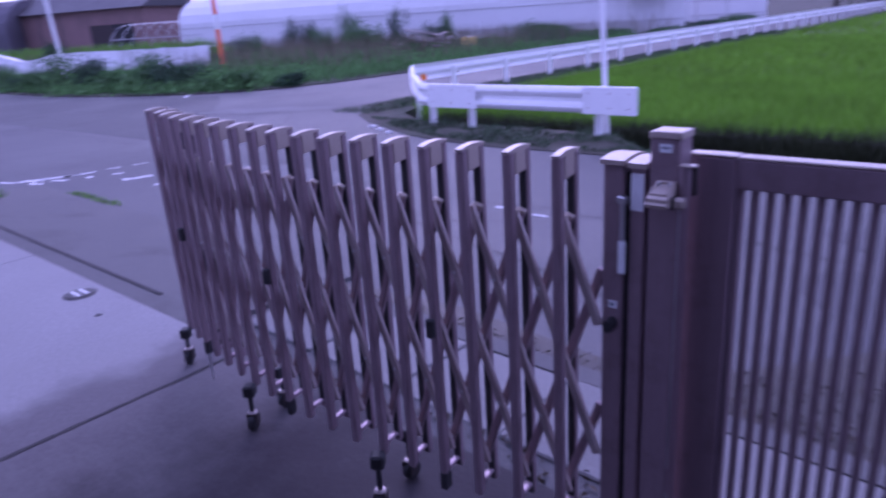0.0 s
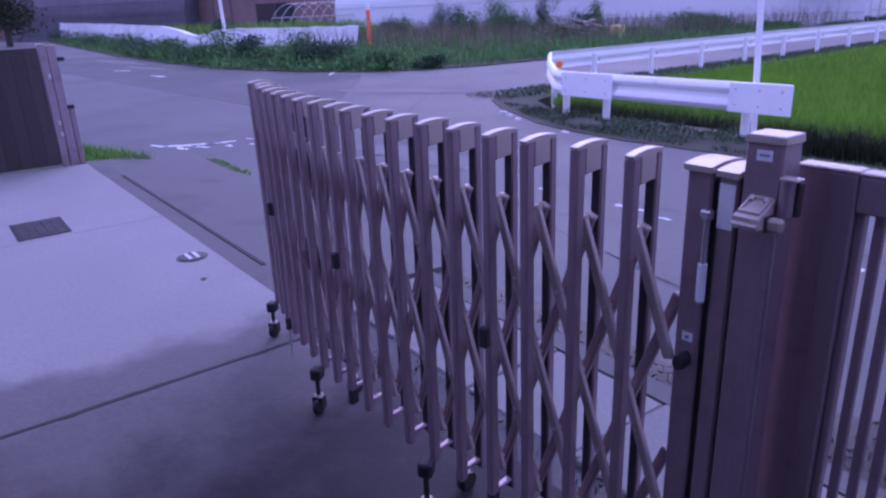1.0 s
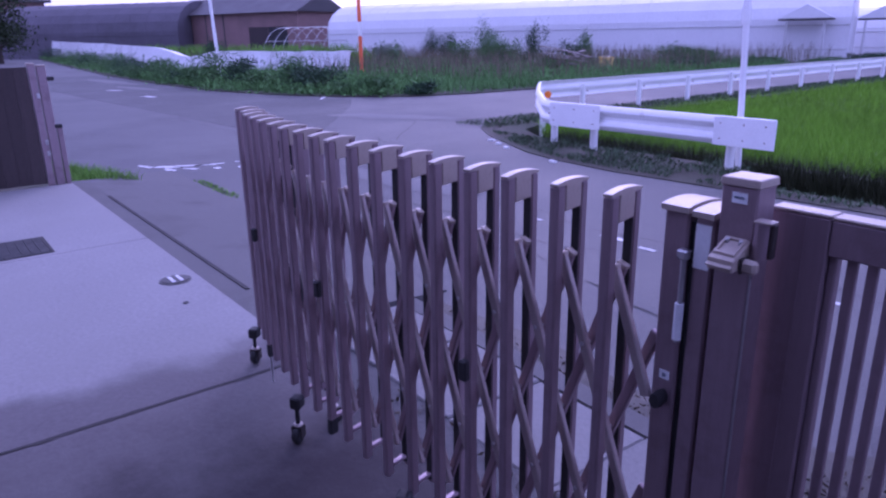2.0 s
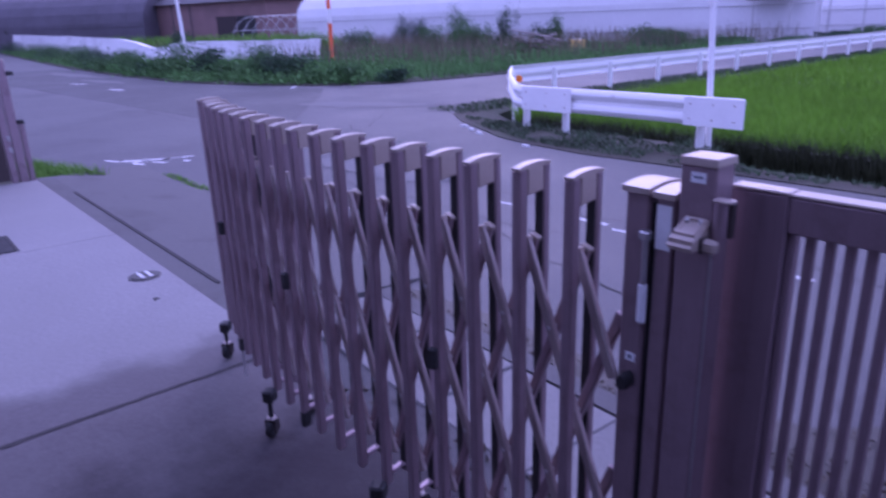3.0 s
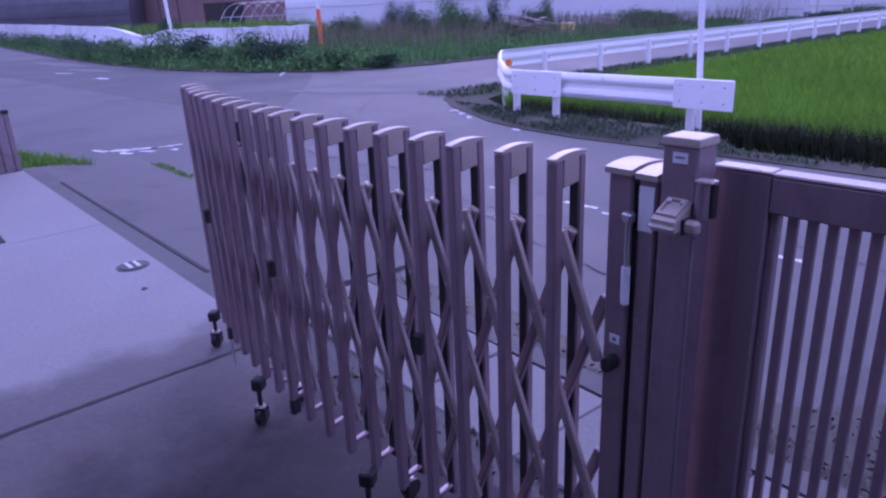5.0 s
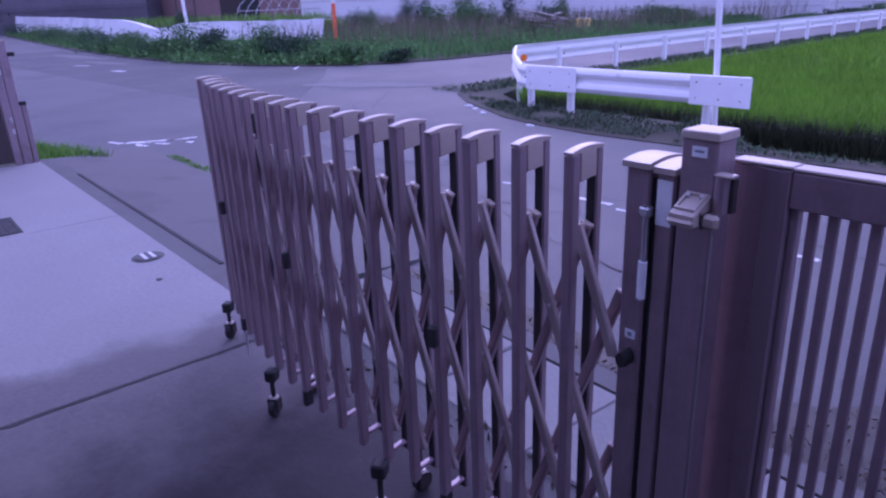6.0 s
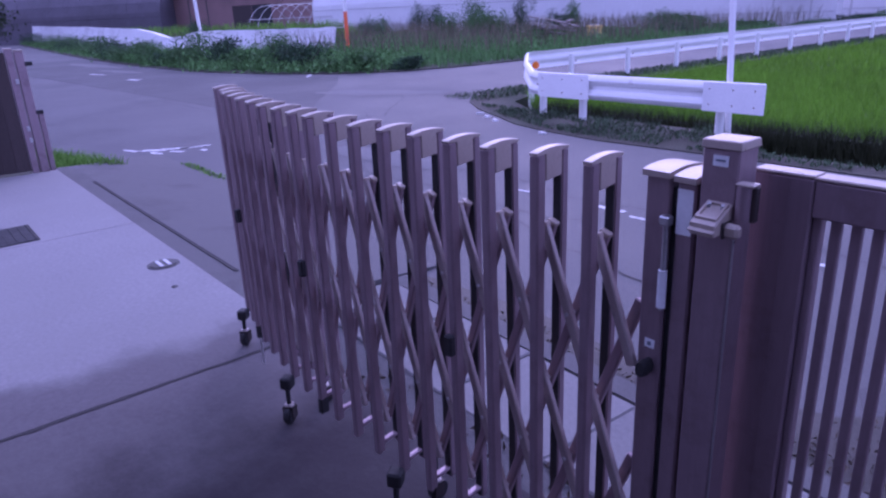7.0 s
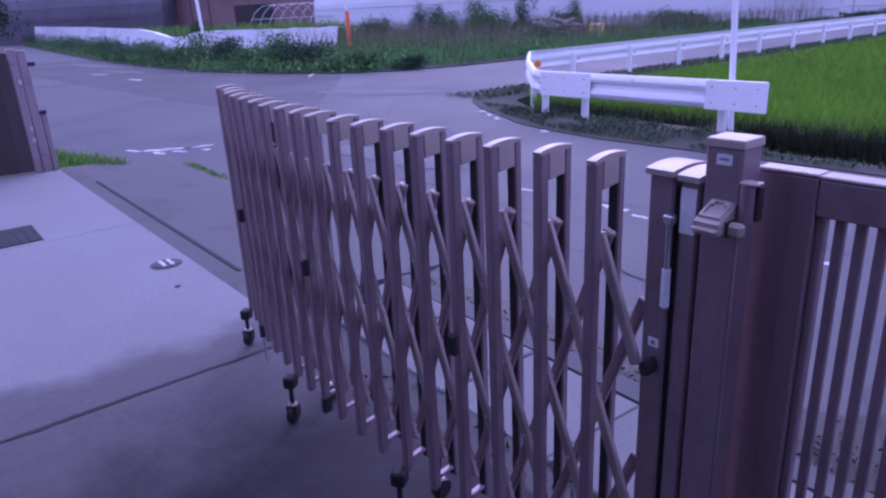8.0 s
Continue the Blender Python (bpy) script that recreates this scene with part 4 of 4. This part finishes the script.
# tall weeds against the greenhouse, and low bushes beside the side road
for i, (x, y, s, h) in enumerate(((-40.3, 30.9, 0.8, 2.0), (-33.8, 30.1, 0.7, 2.3), (-32.3, 29.6, 0.7, 1.8), (-31, 32, 0.6, 2.0), (-26.8, 31.6, 0.6, 1.5), (-28.9, 27.5, 0.8, 1.2),
                                  (-36.5, 29.5, 0.7, 1.6), (-30, 27, 0.9, 1.1), (-21.9, 35.1, 1.4, 0.8), (-21, 32.4, 1.3, 0.75), (-23.2, 34, 1.2, 0.9))):
    shrub(x, y, s, h, 201 + i)
for i, (x, y, s, h) in enumerate(((-17.6, 31, 1.2, 0.5), (-18.6, 29.5, 1.1, 0.55), (-17.0, 33.5, 1.1, 0.45), (-20, 32, 1.2, 0.65))):
    shrub(x, y, s, h, 140 + i)

# a bright strip of crop behind the sheeting
blades("far_crop", scatter(8000, -66, -36, 17, 27, ROAD, 51, lambda x, y: (y > 0.09 * (x + 66) + 16.5) & (y < 0.17 * (x + 66) + 18.5) & (y > 30.3 + 0.45 * x)), GRASS, 1.35, 0.09, 0.4, weeds, 52)

# dark tree at the far bend of the road


def leafy_tree(x, y, seed, scale, label):
    tree = thing("tree", label, "tree", (x, y, ROAD))
    g = np.random.default_rng(seed)
    bm = rod((0, 0, 0), (0.1, 0, 3.0 * scale), 0.28 * scale, 0.16 * scale, 10)
    tips = []
    for i in range(14):
        tip = Vector((g.uniform(-2.2, 2.2), g.uniform(-2.2, 2.2), g.uniform(1.6, 6.5))) * scale
        rod((0.05, 0, min(2.8 * scale, tip.z * 0.5)), tip, 0.09 * scale, 0.03 * scale, 6, bm)
        tips.append(np.array(tip))
    part("trunk", bm, BARK, tree)
    leaves("crown", np.concatenate([t[None] + g.normal(size=(380, 3)) * np.array([0.75, 0.75, 0.6]) * scale for t in tips]), TREE_LEAF, 0.16 * scale, tree, seed + 1)


leafy_tree(-72, 8.0, 77, 1.0, "dark leafy tree at the far bend of the road")
leafy_tree(-13.5, 62, 81, 0.8, "dark leafy tree beyond the guardrail")
leafy_tree(-9.0, 64, 83, 0.9, "dark leafy tree at the end of the paddy")
leafy_tree(-5.0, 66, 85, 0.7, "dark leafy tree at the end of the paddy")

# white painted stones along the kerb of the island
for x, y, a in ((-7.95, 7.86, -20), (-7.55, 7.66, -25), (-8.3, 8.02, 20), (-6.2, 7.28, -8)):
    stone = thing("kerb_stone", "white painted stone at the edge of the weeds", "stone", (x, y, ROAD), "stones along the kerb", a)
    bm = box(-0.07, 0.07, -0.03, 0.03, -0.03, 0.03, 0.012)
    for v in bm.verts:
        v.co += Vector((noise.noise(v.co * 9 + Vector((x, 0, 0))), noise.noise(v.co * 9 + Vector((0, y, 4))), 0)) * 0.02
    part("stone", bm, PAINT_MARK, stone)

# leaf litter and pebbles in the gutter dirt
litter = tagged(new("leaf_litter"), "dry leaves and grit along the gutter", kind="stuff")
leaves("dry_leaves", scatter(1500, -3.0, 2.5, 2.57, 2.85, ROAD + 0.03, 61), LITTER, 0.013, litter, 62)
leaves("dry_leaves", scatter(3600, -0.6, 3.5, 2.6, 4.0, ROAD + 0.03, 65, lambda x, y: y < 3.1 + 0.55 * (x + 0.6)), LITTER, 0.013, litter, 66)
leaves("dry_leaves", scatter(260, -2.9, 2.5, 1.7, 1.86, -0.05, 63), LITTER, 0.018, litter, 64)

# dark growth on the far side of the side road, and taller clumps under the guardrail
for i, (x, y, s, h) in enumerate(((-16.3, 37.5, 0.9, 0.4), (-15.9, 41, 1.0, 0.4), (-15.8, 44, 0.9, 0.35), (-16.2, 48.5, 1.2, 0.5))):
    shrub(x, y, s, h, 170 + i)
blades("tall_clumps", scatter(2600, -9.2, 0.5, 7.6, 8.7, ROAD + 0.02, 71, lambda x, y: (np.sin(5.1 * x) + np.sin(3.3 * y + 2 * x) > 1.0) & (y > np.interp(x, [-9.2, -7.5, -6], [8.9, 8.2, 7.8]))
                               & (y < np.interp(x, [-4.2, -3.3], [8.7, 7.7]))), WEED_DULL, 0.14, 0.014, 0.7, weeds, 72)

# low broad-leaved weeds among the grass of the verge
g = np.random.default_rng(91)
near_x = g.uniform(-34, -16.3, 120)
far_x = g.uniform(-60, -30, 60)
xs = np.concatenate([near_x, far_x])
ys = verge_y(xs) + 0.3 + g.uniform(0, 1, len(xs)) ** 1.6 * 17
tall = g.uniform(0.12, 0.55, len(xs))
spots = np.concatenate([np.array([x, y, ROAD + 0.05 + 0.5 * h])[None] + g.normal(size=(95, 3)) * np.array([0.34, 0.34, 0.42 * h]) for x, y, h in zip(xs, ys, tall) if y < 0.42 * x + 52])
spots[:, 2] = np.maximum(spots[:, 2], ROAD + 0.05)
leaves("broad_weeds", spots, WEED, 0.065, weeds, 92)

# darker asphalt beyond the slatted fence
edge = [(-0.55 + 0.16 * math.sin(1.9 * j) + 0.1 * math.sin(4.7 * j), 2.8 + 0.3 * j) for j in range(15)]
structure("road_patch", slab(edge[::-1] + [(9, 2.8), (9, 7.2)], ROAD + 0.0035, ROAD - 0.1), ASPHALT_DARKER, "darker asphalt beyond the fence")

# fine cracks wandering over the asphalt
cracks = tagged(new("road_cracks"), "fine dark cracks in the asphalt", kind="structure")
r = random.Random(31)
for x, y, turn, length in ((-1.0, 3.3, 170, 3.2), (-3.0, 4.6, 178, 3.5), (-0.4, 4.9, 178, 4.5),
                           (-11.0, 5.2, 178, 6.0), (-9.5, 6.9, 140, 3.0), (-6.0, 5.9, 168, 4.5)):
    a, p, pts = radians(turn), Vector((x, y)), []
    for i in range(int(length / 0.12)):
        pts.append(p.copy())
        a += r.uniform(-0.3, 0.3) + 0.4 * (radians(turn) - a)
        p = p + Vector((math.cos(a), math.sin(a))) * 0.12
    bm = bmesh.new()
    rows = []
    for i, q in enumerate(pts):
        w = 0.003 + 0.006 * r.random() ** 2 if 0 < i < len(pts) - 1 else 0.001
        way = (pts[min(i + 1, len(pts) - 1)] - pts[max(i - 1, 0)]).normalized()
        rows.append((bm.verts.new((q.x - way.y * w, q.y + way.x * w, ROAD + 0.0045)), bm.verts.new((q.x + way.y * w, q.y - way.x * w, ROAD + 0.0045))))
    for (a0, a1), (b0, b1) in zip(rows, rows[1:]):
        bm.faces.new((a0, a1, b1, b0))
    part("crack", bm, DIRT_LINE, cracks)

# the open joint of the driveway has crumbled edges
bm = bmesh.new()
rows = []
for i in range(120):
    y = -4.0 + 5.63 * i / 119
    shift, w = 0.009 * noise.noise((0, y * 5, 1)) + 0.006 * noise.noise((0, y * 23, 2)), 0.009 + 0.012 * abs(noise.noise((0, y * 9, 5)))
    rows.append((bm.verts.new((-2.504 + shift - w, y, 0.0025)), bm.verts.new((-2.504 + shift + w, y, 0.0025))))
for (a0, a1), (b0, b1) in zip(rows, rows[1:]):
    bm.faces.new((a0, a1, b1, b0))
structure("crumbled_joint", bm, DIRT_LINE, "dark crumbled joint in the driveway")

# paler patches on the road
r = random.Random(44)
for x, y, a, b, turn in ((-33, 7.85, 3.6, 0.45, 4), (-27.5, 7.4, 2.0, 0.3, 8), (-12.5, 8.9, 1.8, 0.5, 30), (-6.5, 5.0, 1.3, 0.35, 5)):
    bm = bmesh.new()
    ring = [(a * math.cos(2 * math.pi * j / 18) * r.uniform(0.75, 1.1), b * math.sin(2 * math.pi * j / 18) * r.uniform(0.6, 1.15)) for j in range(18)]
    face = bm.faces.new([bm.verts.new((u, v, 0)) for u, v in ring])
    bmesh.ops.triangulate(bm, faces=[face])
    patch = structure("pale_patch", bm, ASPHALT_PALE, "paler patch in the asphalt")
    patch.matrix_world = pose(x, y, ROAD + 0.0062, 0, 0, turn)
